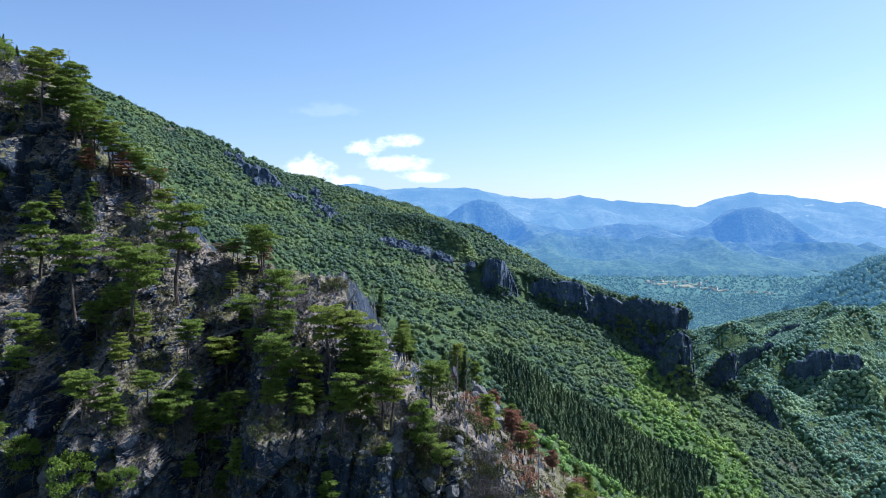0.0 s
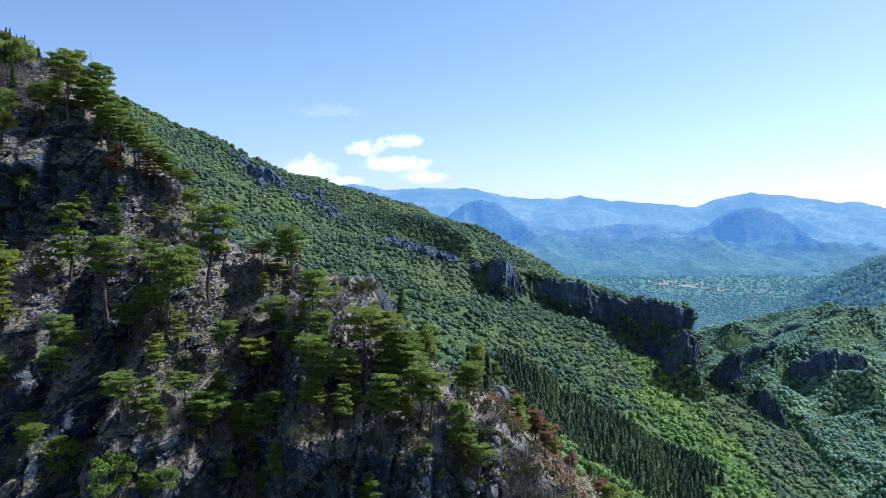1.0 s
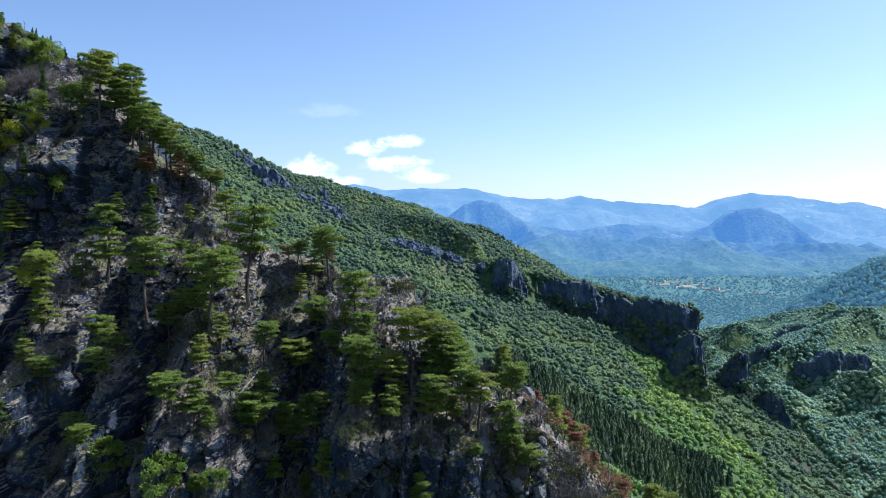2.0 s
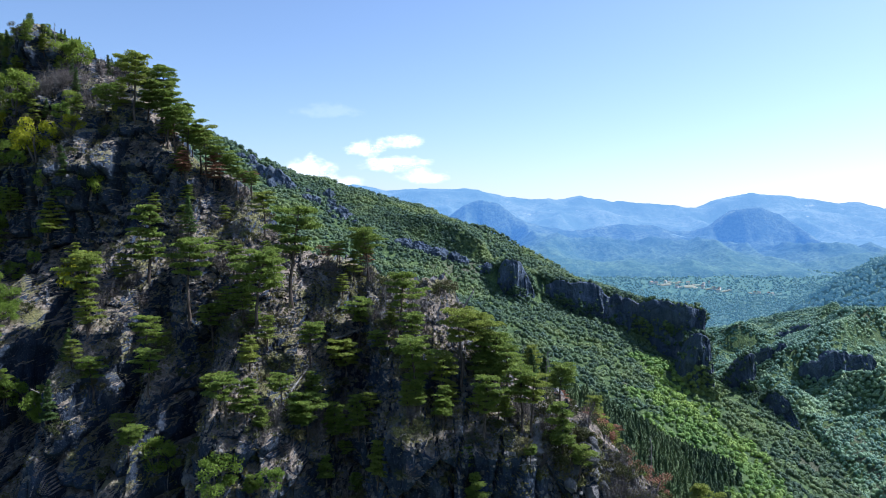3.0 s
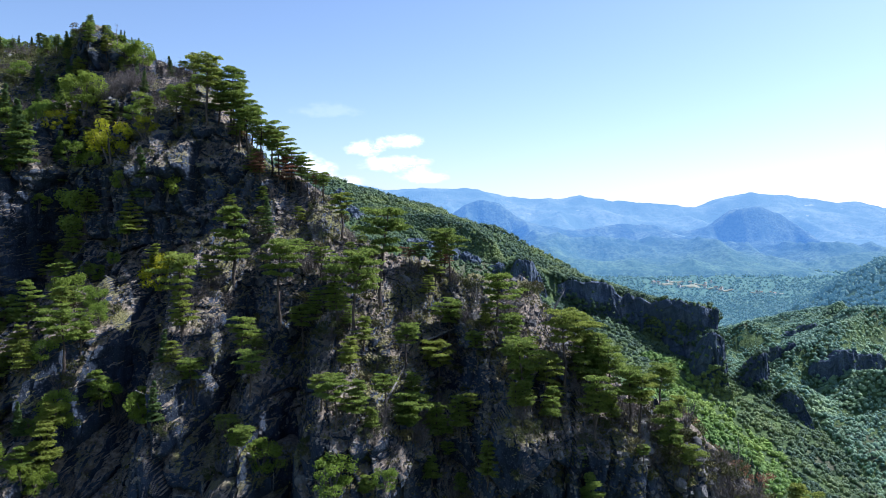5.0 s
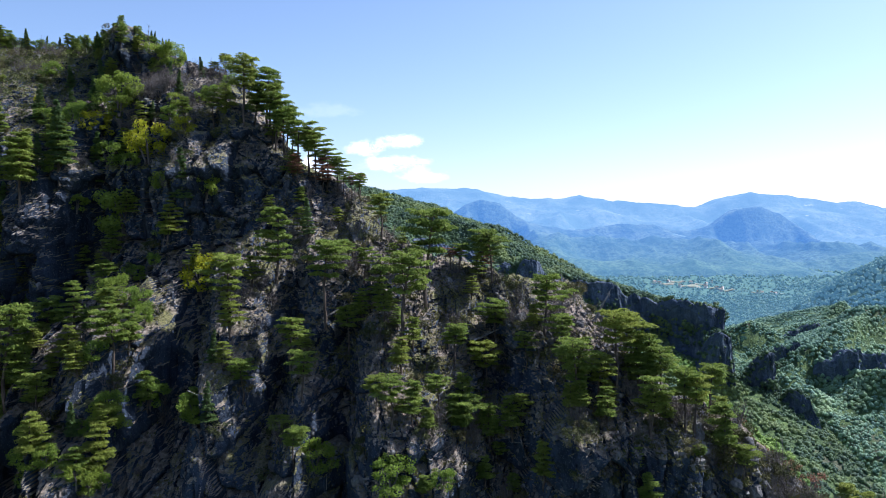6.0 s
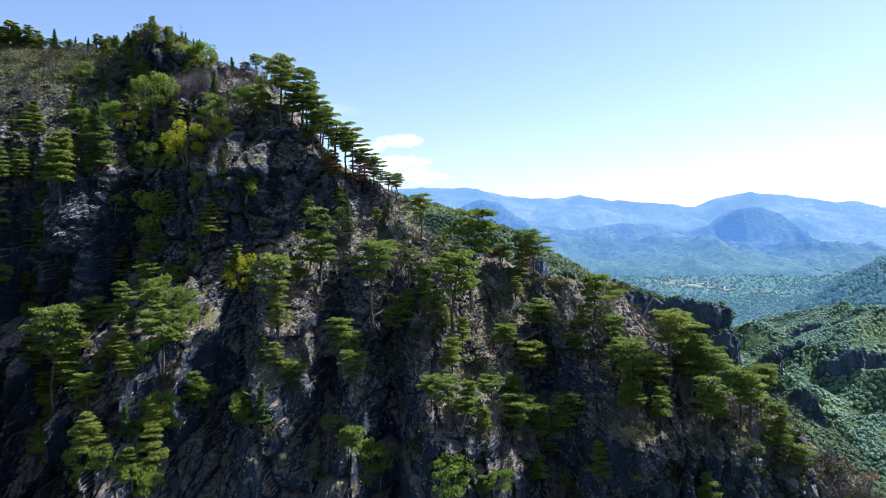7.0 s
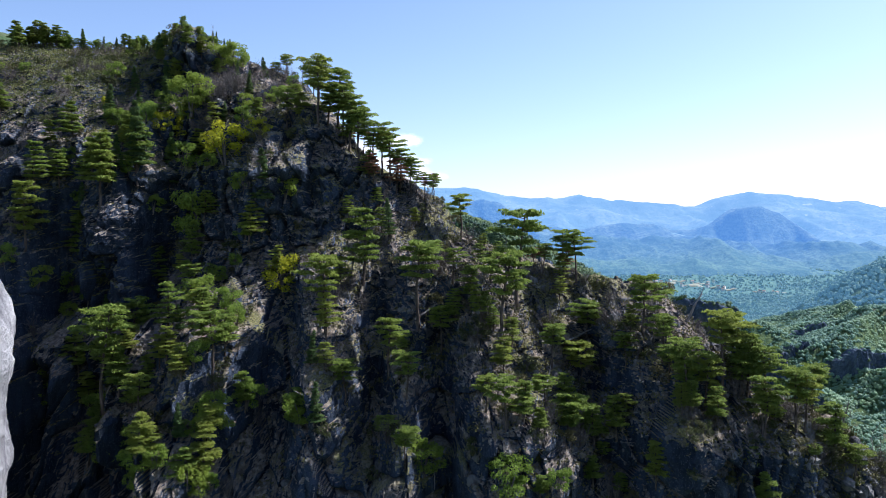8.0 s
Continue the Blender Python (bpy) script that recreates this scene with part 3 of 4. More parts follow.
def pine(style, seed, needles):
    """A pine ten metres tall, on an Empty at its foot: bare trunk with stubs, level boughs, flat shelves of needles."""
    rng = np.random.default_rng(seed)
    root = new("pine_tree")
    lean = rng.normal(0, 0.45, 2)
    hs = np.linspace(-0.6, 10, 13)
    bend = np.cumsum(rng.normal(0, 0.07, (13, 2)), 0)
    axis = np.c_[lean[0] * (hs / 10) ** 2 + bend[:, 0], lean[1] * (hs / 10) ** 2 + bend[:, 1], hs]
    thick = {"umbrella": 0.20, "layered": 0.19, "conical": 0.15, "dry": 0.12}[style]
    trunk, crown = Heap(), Heap()
    trunk.add(*tube(axis, thick * (1.08 - 0.85 * (hs.clip(0) / 10)) + 0.02, 7))
    start, levels, boughs, spread = {"umbrella": (0.60, 5, 4, 2.5), "layered": (0.34, 8, 4, 2.3), "conical": (0.12, 13, 5, 1.9), "dry": (0.3, 5, 3, 1.1)}[style]
    wind = rng.uniform(0, 6.283)

    def at(h):
        return np.array([np.interp(h, hs, axis[:, 0]), np.interp(h, hs, axis[:, 1]), h])

    for k in range(5):                                   # dead stubs below the crown
        h, a = 10 * start * rng.uniform(0.35, 1.0), rng.uniform(0, 6.283)
        p = at(h)
        q = p + np.array([math.cos(a), math.sin(a), rng.uniform(-0.2, 0.3)]) * rng.uniform(0.5, 1.5)
        trunk.add(*tube([p, 0.5 * (p + q) + rng.normal(0, 0.06, 3), q], [0.035, 0.025, 0.01], 3))
    for level in range(levels):
        q = level / max(levels - 1, 1)
        h0 = 10 * (start + (0.97 - start) * q)
        for bough in range(boughs):
            h = h0 + rng.normal(0, 0.13)
            base = at(min(h, 9.9))
            if style == "umbrella":
                reach = spread * (0.62 + 0.5 * math.sin(math.pi * (0.1 + 0.72 * q)))
            elif style == "layered":
                reach = spread * (0.72 + 0.45 * math.sin(math.pi * (0.2 + 0.8 * q)) - 0.28 * q)
            else:
                reach = spread * (1.02 - 0.93 * q)
            a = bough * 6.283 / boughs + level * 1.1 + rng.uniform(-0.5, 0.5)
            reach = reach * rng.uniform(0.6, 1.12) * (1 + 0.28 * math.cos(a - wind))
            if style in ("umbrella", "layered") and rng.uniform() < 0.14 and q < 0.8:
                reach *= 0.4
            out, side = np.array([math.cos(a), math.sin(a), 0]), np.array([-math.sin(a), math.cos(a), 0])
            lift = {"umbrella": 0.12 + 0.12 * q, "layered": 0.02 + 0.16 * q, "conical": -0.12 + 0.2 * q, "dry": 0.35}[style] + rng.normal(0, 0.05)
            mid = base + out * reach * 0.5 + np.array([0, 0, reach * (lift - 0.05) * 0.5])
            tip = base + out * reach + np.array([0, 0, reach * lift])
            trunk.add(*tube([base, mid, tip], [0.05 + 0.03 * (1 - q), 0.035, 0.012], 4))
            if style == "dry":
                for _ in range(3):
                    e = mid + rng.normal(0, 0.45, 3)
                    trunk.add(*tube([mid, (mid + e) / 2 + rng.normal(0, 0.08, 3), e], [0.025, 0.018, 0.008], 3))
                continue
            # twigs fan out from the bough; each ends in a flat pad of needles
            for s, off in ((1.0, 0.0), (0.86, 0.34), (0.82, -0.36), (0.60, 0.26), (0.58, -0.28), (0.34, 0.0)):
                if s < 0.5 and style == "umbrella" and q < 0.6:
                    continue
                c = base + (tip - base) * s + side * reach * off * rng.uniform(0.6, 1.2) + np.array([0, 0, rng.normal(0.05, 0.07)])
                r = (0.26 + 0.17 * reach) * rng.uniform(0.75, 1.25) * (0.8 if style == "conical" else 1.0)
                n = int(150 * r * r) + 26
                rad, an = r * np.sqrt(rng.uniform(0, 1, n)), rng.uniform(0, 2 * math.pi, n)
                lump = 1 + 0.3 * np.sin(3 * an + 2 * bough + level) + 0.12 * np.sin(7 * an + level)
                dome = 0.20 * r * (1 - (rad / r) ** 2) - 0.10 * (rad / r) ** 4 + rng.normal(0, 0.045, n)
                crown.tufts(rng, c + np.c_[rad * np.cos(an) * lump, rad * np.sin(an) * lump, dome], 0.15, 0.60, 2.4)
    trunk.make("trunk", M_DEAD if style == "dry" else M_BARK, root)
    if style != "dry":
        crown.make("crown", needles, root)
    return root


def broadleaf(seed, leaves, clumps=28, squat=1.0, name="broadleaf_tree", dense=260, leaf=0.15):
    """A leafy tree five metres tall: forked stems and a loose crown of leaf clumps."""
    rng = np.random.default_rng(seed)
    root = new(name)
    trunk, crown = Heap(), Heap()
    for k in range(3):
        tip = np.array([rng.normal(0, 0.8), rng.normal(0, 0.8), 3.2 * squat])
        trunk.add(*tube([(0.1 * k - 0.1, 0, -0.5), tip * 0.4 + rng.normal(0, 0.12, 3), tip], [0.13, 0.09, 0.03], 5))
    for k in range(clumps):
        a, e = rng.uniform(0, 2 * math.pi), rng.uniform(-1.0, 1.2)
        rr = rng.uniform(0.55, 1.0)
        c = np.array([2.3 * rr * math.cos(a) * math.cos(e), 2.3 * rr * math.sin(a) * math.cos(e), (2.35 + 2.1 * rr * math.sin(e)) * squat])
        r = rng.uniform(0.38, 0.82)
        n = int(dense * r * r) + 14
        d = rng.normal(0, 1, (n, 3))
        d /= np.linalg.norm(d, axis=1)[:, None]
        pts = c + d * r * rng.uniform(0.55, 1.05, (n, 1)) * np.array([1, 1, 0.72])
        crown.tufts(rng, pts, leaf, 0.35, 1.3)
    trunk.make("trunk", M_TWIG, root)
    crown.make("crown", leaves, root)
    return root


def dry_shrub(seed):
    """A leafless grey bush of thin twigs."""
    rng = np.random.default_rng(seed)
    h = Heap()
    for k in range(18):
        a, s = rng.uniform(0, 6.28), rng.uniform(0.5, 1.1)
        tip = np.array([math.cos(a) * s, math.sin(a) * s, rng.uniform(0.8, 1.9)])
        h.add(*tube([(0, 0, -0.2), tip * 0.5 + rng.normal(0, 0.1, 3), tip], [0.020, 0.014, 0.006], 3))
        for _ in range(7):
            s0 = tip * rng.uniform(0.4, 0.9)
            h.add(*tube([s0, s0 + rng.normal(0, 0.35, 3) + np.array([0, 0, 0.25])], [0.010, 0.004], 3))
    return h.make("dry_shrub", M_TWIG)


LABELS = {
    "U": ("umbrella-crowned black pine with bare trunk on a rock ledge", "pine tree"),
    "L": ("black pine with layered dark green branches on the rock face", "pine tree"),
    "C": ("narrow dark green conifer rooted in the steep slope", "conifer"),
    "R": ("dying pine with red-brown needles near the crest", "pine tree"),
    "D": ("bare bleached dead pine standing among the rocks", "dead tree"),
    "Y": ("broadleaf tree with yellow-green autumn leaves on the slope", "tree"),
    "G": ("dense green leafy tree growing from the cliff", "tree"),
}
MODELS = {
    "U": [pine("umbrella", 100 + i, M_PINE) for i in range(4)],
    "L": [pine("layered", 200 + i, M_PINE) for i in range(4)],
    "C": [pine("conical", 300 + i, M_SPRUCE) for i in range(2)],
    "R": [pine("umbrella", 400, M_RED), pine("layered", 401, M_RED)],
    "D": [pine("dry", 500 + i, M_PINE) for i in range(2)],
    "Y": [broadleaf(600 + i, M_YELLOW) for i in range(2)],
    "G": [broadleaf(700 + i, M_BUSH, 32, 0.9) for i in range(3)],
}
GROUPS = {"U": "umbrella pines", "L": "layered pines", "C": "dark conifers", "R": "dying pines", "D": "dead pines", "Y": "yellow trees", "G": "leafy trees"}
used = {k: 0 for k in MODELS}


GULLIES = [(-106, -97, 386, 421), (-66, -60, 362, 386), (-57.5, -50.5, 362, 383), (-82, -77, 362, 378)]      # x from, x to, z from, z to


def open_ground(x, z):
    """False in the deep gullies, where nothing grows."""
    return not any(a < x < b and c < z < d for a, b, c, d in GULLIES)


def plant(kind, x, z, height):
    """Stand a tree of that kind and height on the rock face."""
    foot, _ = on_face(x, z)
    k = used[kind]
    used[kind] += 1
    s = height * (1.03 if kind in "UL" else 1.0) / (10.0 if kind in "ULCRD" else 5.0)
    wide = s ** 0.8 if kind in "ULR" else s
    m = pose(foot.x, foot.y, foot.z - 0.15 * s, 0, 0, (k * 137.5) % 360) @ Matrix.Diagonal((wide, wide, s, 1))
    model = MODELS[kind][k % len(MODELS[kind])]
    if k < len(MODELS[kind]):
        model.matrix_basis = m
        ob = model
    else:
        made = copy_thing(model, Matrix.Identity(4))
        made.matrix_basis = m
        ob = made
    return tagged(ob, *LABELS[kind], group=GROUPS[kind])


TREES = {
    "U": [
        (-49.2, 398, 7.7), (-40.9, 387.6, 14.6), (-44.5, 383.4, 12.9), (-56.9, 385.3, 12.2), (-60.8, 378.6, 8.1), (-66.7, 375.4, 6), (-60.6, 370.6, 4.3), (-86, 378, 9.9),
        (-90.9, 385.5, 5), (-102.7, 374, 13.8), (-104.2, 378.8, 9.6), (-37, 379.7, 6.1), (-23.7, 382.6, 10.3), (-15.2, 379.4, 9.2), (-12.2, 379.5, 8.3), (-8.8, 376.5, 7.2),
        (-7.5, 374.5, 7.5), (-6.5, 373.4, 7.6), (-18.3, 375.7, 7.5), (-7.1, 371, 2.3), (-0.6, 367.6, 4.9), (-31.7, 391.3, 8), (-30.1, 390.9, 8.1), (-46.9, 384.1, 6.4),
        (-70.2, 384.6, 11.1), (-57.7, 376.6, 6.3), (-30.5, 380.9, 7.7), (-22.2, 381.3, 6.3), (-51, 391.2, 5.5), (-20.8, 377.5, 4.5), (-52.9, 381, 7), (-87.6, 434.4, 4.8),
        (-80.2, 428.6, 5.2), (-76.2, 419.9, 12.3), (-73, 419.9, 11.4), (-69.3, 419.6, 7.6), (-66.8, 414.6, 4.4), (-63.9, 410.1, 8.6), (-62.4, 408.5, 8.6), (-58.4, 407, 6.2),
        (-57.3, 406, 5), (-54.1, 405.3, 4.8), (-81.5, 424.6, 4.2), (-71.8, 417.0, 10.4), (-70.4, 415.0, 10.0), (-65.6, 410.4, 9.2), (-60.6, 407.6, 7.2), (-68.4, 413.0, 9.2),
    ],
    "L": [
        (-123.6, 440.1, 4.1), (-107.5, 438.5, 5.0), (-105.3, 437.5, 4.6), (-149.3, 443.7, 6.1), (-145.7, 444.1, 5.4), (-65.7, 390.9, 12.3), (-95, 379.7, 4.8), (-106.6, 387.7, 8.7),
        (-113, 404.9, 11.8), (-108.2, 408.6, 10.3), (-125.5, 396.8, 11.5), (-125.6, 406.8, 8.8), (-32, 370.2, 5.9), (-10.8, 376.7, 8.8), (-11.8, 377.5, 8.2), (-13.8, 366.3, 4.1),
        (-98.4, 373.8, 4.4), (-14.6, 370, 3.2), (-97.2, 393.7, 6.9), (-118.9, 393.3, 9.2), (-123.1, 407.9, 6.8), (-48.4, 388, 6.2), (-29.1, 371.4, 5.7), (-109.8, 377.1, 6.3),
        (-74.7, 420.2, 8), (-79.5, 420, 6), (-71.2, 416.2, 5.5), (-66, 408.4, 6),
    ],
    "C": [
        (-116.3, 438.8, 5.8), (-121.2, 441.1, 2.8), (-140, 443.8, 5.3), (-135.4, 443.5, 3.6), (-132.1, 443.6, 3.3), (-83.7, 404.7, 9.7), (-104.8, 408, 10.5), (-111, 427.4, 9),
        (-108.2, 410.9, 12.4), (-70.3, 374.3, 5.6), (-61.8, 398.5, 7),
    ],
    "R": [
        (-35.4, 393.4, 3.3), (-31, 392.4, 4.5), (-37, 393, 3.5), (-70.6, 416.6, 5), (-67.8, 415, 4.6), (-61.3, 407.1, 6.9), (-56, 405.6, 4.8), (-65.2, 408.6, 5.4),
    ],
    "D": [
        (-102.5, 438.3, 6.2), (-100.1, 436.9, 5.3), (-41.5, 393.9, 4.7), (-26.3, 386.7, 5.1), (-83.4, 432, 6.6), (-60.2, 407.2, 6),
    ],
    "Y": [
        (-80.2, 388.2, 8.4), (-92.8, 412.3, 9.1), (-105.6, 417.5, 6.2), (-87.2, 417, 5),
    ],
    "G": [
        (-81.9, 373.9, 5.6), (-102.4, 423.4, 9.7), (-45, 367.8, 6.6), (-38.9, 368, 3.8), (-97.9, 398.5, 13.4), (-101.7, 411.9, 6.9), (-88.4, 406.8, 5.3), (-106.1, 377.4, 4),
        (-117.4, 386.7, 5.2), (-105.4, 380.4, 4.2), (-55.4, 367.6, 5.9), (-107.4, 369.6, 6.1), (-101.9, 366, 5.9), (-94, 365, 3.7),
    ],
}
for kind, rows in TREES.items():
    for x, z, height in rows:
        plant(kind, x, z, height)

# ---- what grows and lies between the trees ----
def ledges(rng, n, level, x0=-163, x1=14, power=0.8):
    """Random places on the rock face where it is level enough."""
    found = []
    while len(found) < n:
        x = rng.uniform(x0, x1)
        top = np.interp(x, cx, crest)
        z = 362 + max(0.5, top - 362.3) * rng.uniform(0, 1) ** power
        foot, flat = on_face(x, z)
        if flat > level:
            found.append(foot)
    return found


def on_back(x, b):
    """A place on the shoulder behind the crest, b metres back."""
    i = int(np.clip(np.searchsorted(cx, x), 1, len(cx) - 1))
    return Vector((cx[i], np.interp(b, back, by[i]), np.interp(b, back, bz[i])))


def stand(models, k, foot, size, turn, label, category, group, squash=1.0):
    m = pose(foot.x, foot.y, foot.z - 0.1 * size, 0, 0, turn) @ Matrix.Diagonal((size, size, size * squash, 1))
    model = models[k % len(models)]
    ob = model
    if k >= len(models):
        ob = copy_thing(model, Matrix.Identity(4))
    ob.matrix_basis = m
    return tagged(ob, label, category, group=group)


rng = np.random.default_rng(77)
for foot in ledges(rng, 24, 0.9, -163, -79):
    plant("L" if rng.uniform() < 0.6 else "U", foot.x, foot.z, rng.uniform(3.8, 8.5) * (0.4 if foot.z > 424 else 1))
for foot in ledges(rng, 44, 0.5, -160, -80, 0.6):
    if foot.z > 390 and open_ground(foot.x, foot.z) and not (foot.x < -112 and foot.z > 423):
        plant(("L", "C", "G")[int(rng.integers(3))], foot.x, foot.z, rng.uniform(4.0, 8.0))
for k in range(30):
    x = rng.uniform(-125, -70)
    z = 368 + (24 if x < -84 else 15) * rng.uniform(0, 1)
    if open_ground(x, z):
        plant(("G", "L", "G", "C")[k % 4], x, z, rng.uniform(3.5, 7.0))
for foot in ledges(rng, 24, 0.9, -130, -78):
    plant("G", foot.x, foot.z, rng.uniform(2.5, 5.5))
for k, foot in enumerate(ledges(rng, 44, 0.5, -128, -84, 0.6)):
    if 398 < foot.z < 428 and open_ground(foot.x, foot.z):
        plant("G" if k % 4 else "Y", foot.x, foot.z, rng.uniform(2.5, 5.0))
for k, foot in enumerate(ledges(rng, 46, 0.8, -80, -8)):
    if open_ground(foot.x, foot.z):
        plant("L" if k % 3 else "U", foot.x, foot.z, rng.uniform(2.6, 5.2))
shrubs = [broadleaf(800 + i, M_SHRUB, 12, 0.5, "low_shrub", 170, 0.17) for i in range(4)]
for k, foot in enumerate(ledges(rng, 210, 0.8)):
    stand(shrubs, k, foot, rng.uniform(0.45, 1.0), rng.uniform(0, 360), "low olive-green shrub rooted in a rock ledge", "shrub", "low shrubs")
for kind, x, z, wide, tall, n, least, most in (("C", -138, 445, 20, 1.0, 8, 2.0, 3.6), ("L", -135, 445, 18, 1.0, 18, 2.2, 3.8), ("G", -140, 444.5, 20, 1.2, 16, 2.2, 3.8), ("L", -152, 444, 8, 1.5, 7, 4.0, 6.5), ("L", -95, 371, 20, 7, 10, 4.5, 8.0), ("G", -98, 368, 16, 6, 8, 3.0, 5.0), ("G", -112, 421, 6, 3, 6, 3.5, 5.5), ("Y", -105, 418, 3, 2.5, 4, 3.5, 5.5),
                                              ("G", -104, 424, 4, 3, 5, 3.0, 4.5), ("G", -150, 434, 8, 4, 8, 2.0, 3.5), ("L", -115, 440, 4, 3, 4, 3.0, 4.5),
                                              ("C", -118, 425, 3, 5, 3, 6.0, 8.0), ("L", -122, 413, 9, 4, 7, 5.0, 8.0), ("C", -100, 441, 7, 2, 8, 1.8, 3.0), ("U", -30, 374, 22, 6, 5, 5.5, 8.5), ("L", -24, 371, 22, 6, 4, 5.0, 7.5), ("L", -86, 378, 16, 8, 7, 5.0, 8.0), ("U", -12, 376, 12, 3, 3, 5.0, 7.5), ("G", -108, 444, 5, 3, 12, 1.4, 2.4), ("L", -112, 444.5, 5, 2, 5, 2.4, 3.6), ("C", -104, 443, 6, 1.5, 9, 1.8, 3.0)):
    for _ in range(n):
        px, pz = x + wide * rng.uniform(-1, 1), z + tall * rng.uniform(-1, 1)
        if open_ground(px, pz):
            plant(kind, px, min(pz, np.interp(px, cx, crest) - 0.6), rng.uniform(least, most))
twigs = [dry_shrub(900 + i) for i in range(4)]
for k, foot in enumerate(ledges(rng, 170, 0.9)):
    stand(twigs, k, foot, rng.uniform(0.9, 2.2), rng.uniform(0, 360), "leafless grey thorny shrub among limestone rocks", "shrub", "dry shrubs")
for k in range(48):
    foot, _ = on_face(rng.uniform(-101, -84), 418 + 16 * rng.uniform(0, 1))
    stand(twigs, 170 + k, foot, rng.uniform(1.2, 2.3), rng.uniform(0, 360), "leafless grey thorny shrub among limestone rocks", "shrub", "dry shrubs")
browns = [broadleaf(850 + i, M_RED, 10, 0.6, "brown_shrub", 120, 0.17) for i in range(3)]
scrub = Heap()
for k in range(300):
    x = rng.uniform(-6, 32)
    if k % 2:
        foot = on_back(rng.uniform(-6, 70), rng.uniform(4, 180))
    elif k % 4:
        foot = on_back(x, rng.uniform(0.3, 26))
    else:
        foot = on_face(x, np.interp(x, cx, crest) - rng.uniform(0.3, 9))[0]
    wide, tall = rng.uniform(0.7, 1.8), rng.uniform(0.5, 1.5)
    for _ in range(6):
        d = rng.normal(0, 1, (30, 3))
        d /= np.linalg.norm(d, axis=1)[:, None]
        c = np.array(foot) + rng.normal(0, 0.42, 3) * np.array([wide, wide, 0]) + np.array([0, 0, tall * rng.uniform(0.2, 0.7)])
        scrub.tufts(rng, c + d * rng.uniform(0.25, 0.45) * np.array([wide, wide, tall]), 0.2, 0.35, 1.5)
tagged(scrub.make("shoulder_scrub", M_SHRUB), "low olive-green scrub covering the grassy shoulder", "scrub", kind="stuff")
for k in range(34):
    foot = on_back(rng.uniform(-6, 60), rng.uniform(8, 170))
    plant("L" if k % 3 else "D", 0, 380, rng.uniform(5, 9)).matrix_basis.translation = foot
for k in range(90):
    foot = on_back(rng.uniform(0, 50), rng.uniform(0.5, 40) if k % 2 else rng.uniform(20, 175))
    stand(browns, k, foot, rng.uniform(0.5, 1.1), rng.uniform(0, 360), "withered red-brown shrub on the shoulder", "shrub", "brown shrubs")


def boulder(seed):
    """A broken limestone block with chipped edges, about one metre across."""
    rng_ = np.random.default_rng(seed)
    bm = bmesh.new()
    bmesh.ops.create_icosphere(bm, subdivisions=2, radius=0.6)
    cuts = [Vector(rng_.normal(0, 1, 3)).normalized() for _ in range(9)]
    for v in bm.verts:
        for c in cuts:
            over = v.co.dot(c) - 0.33
            if over > 0:
                v.co -= c * over * 0.95
        v.co += Vector(rng_.normal(0, 0.045, 3))
    me = bpy.data.meshes.new("boulder")
    bm.to_mesh(me)
    bm.free()
    me.materials.append(M_BOULDER)
    return new("boulder", me)


rocks = [boulder(40 + i) for i in range(6)]
for k, foot in enumerate(ledges(rng, 170, 0.7)):
    stand(rocks, k, foot + Vector((0, 0.2, 0)), rng.uniform(0.7, 2.0) * (1.8 if k % 23 == 0 else 1), rng.uniform(0, 360), "broken grey limestone block on the slope", "boulder", "boulders", rng.uniform(0.6, 1.0))

for k in range(46):
    x = rng.uniform(-27, 8)
    foot, _ = on_face(x, np.interp(x, cx, crest) - rng.uniform(0.3, 7))
    stand(rocks, 170 + k, foot, rng.uniform(0.9, 2.4), rng.uniform(0, 360), "large pale limestone block on the spur's crest", "boulder", "boulders", rng.uniform(0.7, 1.2))

for k in range(22):
    foot = on_back(rng.uniform(-20, -8), rng.uniform(0.2, 7))
    stand(rocks, 216 + k, foot, rng.uniform(0.9, 2.1), rng.uniform(0, 360), "large pale limestone block on the spur's crest", "boulder", "boulders", rng.uniform(0.7, 1.2))

def behind(x, y):
    """A place at x and y on the shoulder behind the crest."""
    i = int(np.clip(np.searchsorted(cx, x), 1, len(cx) - 1))
    return on_back(x, y - FY[i, -1])


for k in range(46):
    s = rng.uniform(0, 1)
    x, y = np.interp(s, [0, 0.4, 0.7, 1], [-13, -1, 4, 12]) + rng.normal(0, 1.2), np.interp(s, [0, 0.4, 0.7, 1], [187, 180, 171, 155]) + rng.normal(0, 2.5)
    stand(rocks, 238 + k, behind(x, y) + Vector((0, 0, rng.uniform(0, 2.5))), rng.uniform(2.2, 5.0), rng.uniform(0, 360), "large grey limestone block on the rib behind the crest", "boulder", "boulders", rng.uniform(0.9, 1.5))
for k in range(20):
    x, y = rng.uniform(-16, 16), rng.uniform(140, 190)
    plant(("L", "D", "L", "C")[k % 4], 0, 380, rng.uniform(6, 10)).matrix_basis.translation = behind(x, y)
for k in range(26):
    x, y = rng.uniform(8, 44), rng.uniform(125, 190)
    plant(("D", "R", "D", "L", "R")[k % 5], 0, 380, rng.uniform(3.5, 6.5)).matrix_basis.translation = behind(x, y)

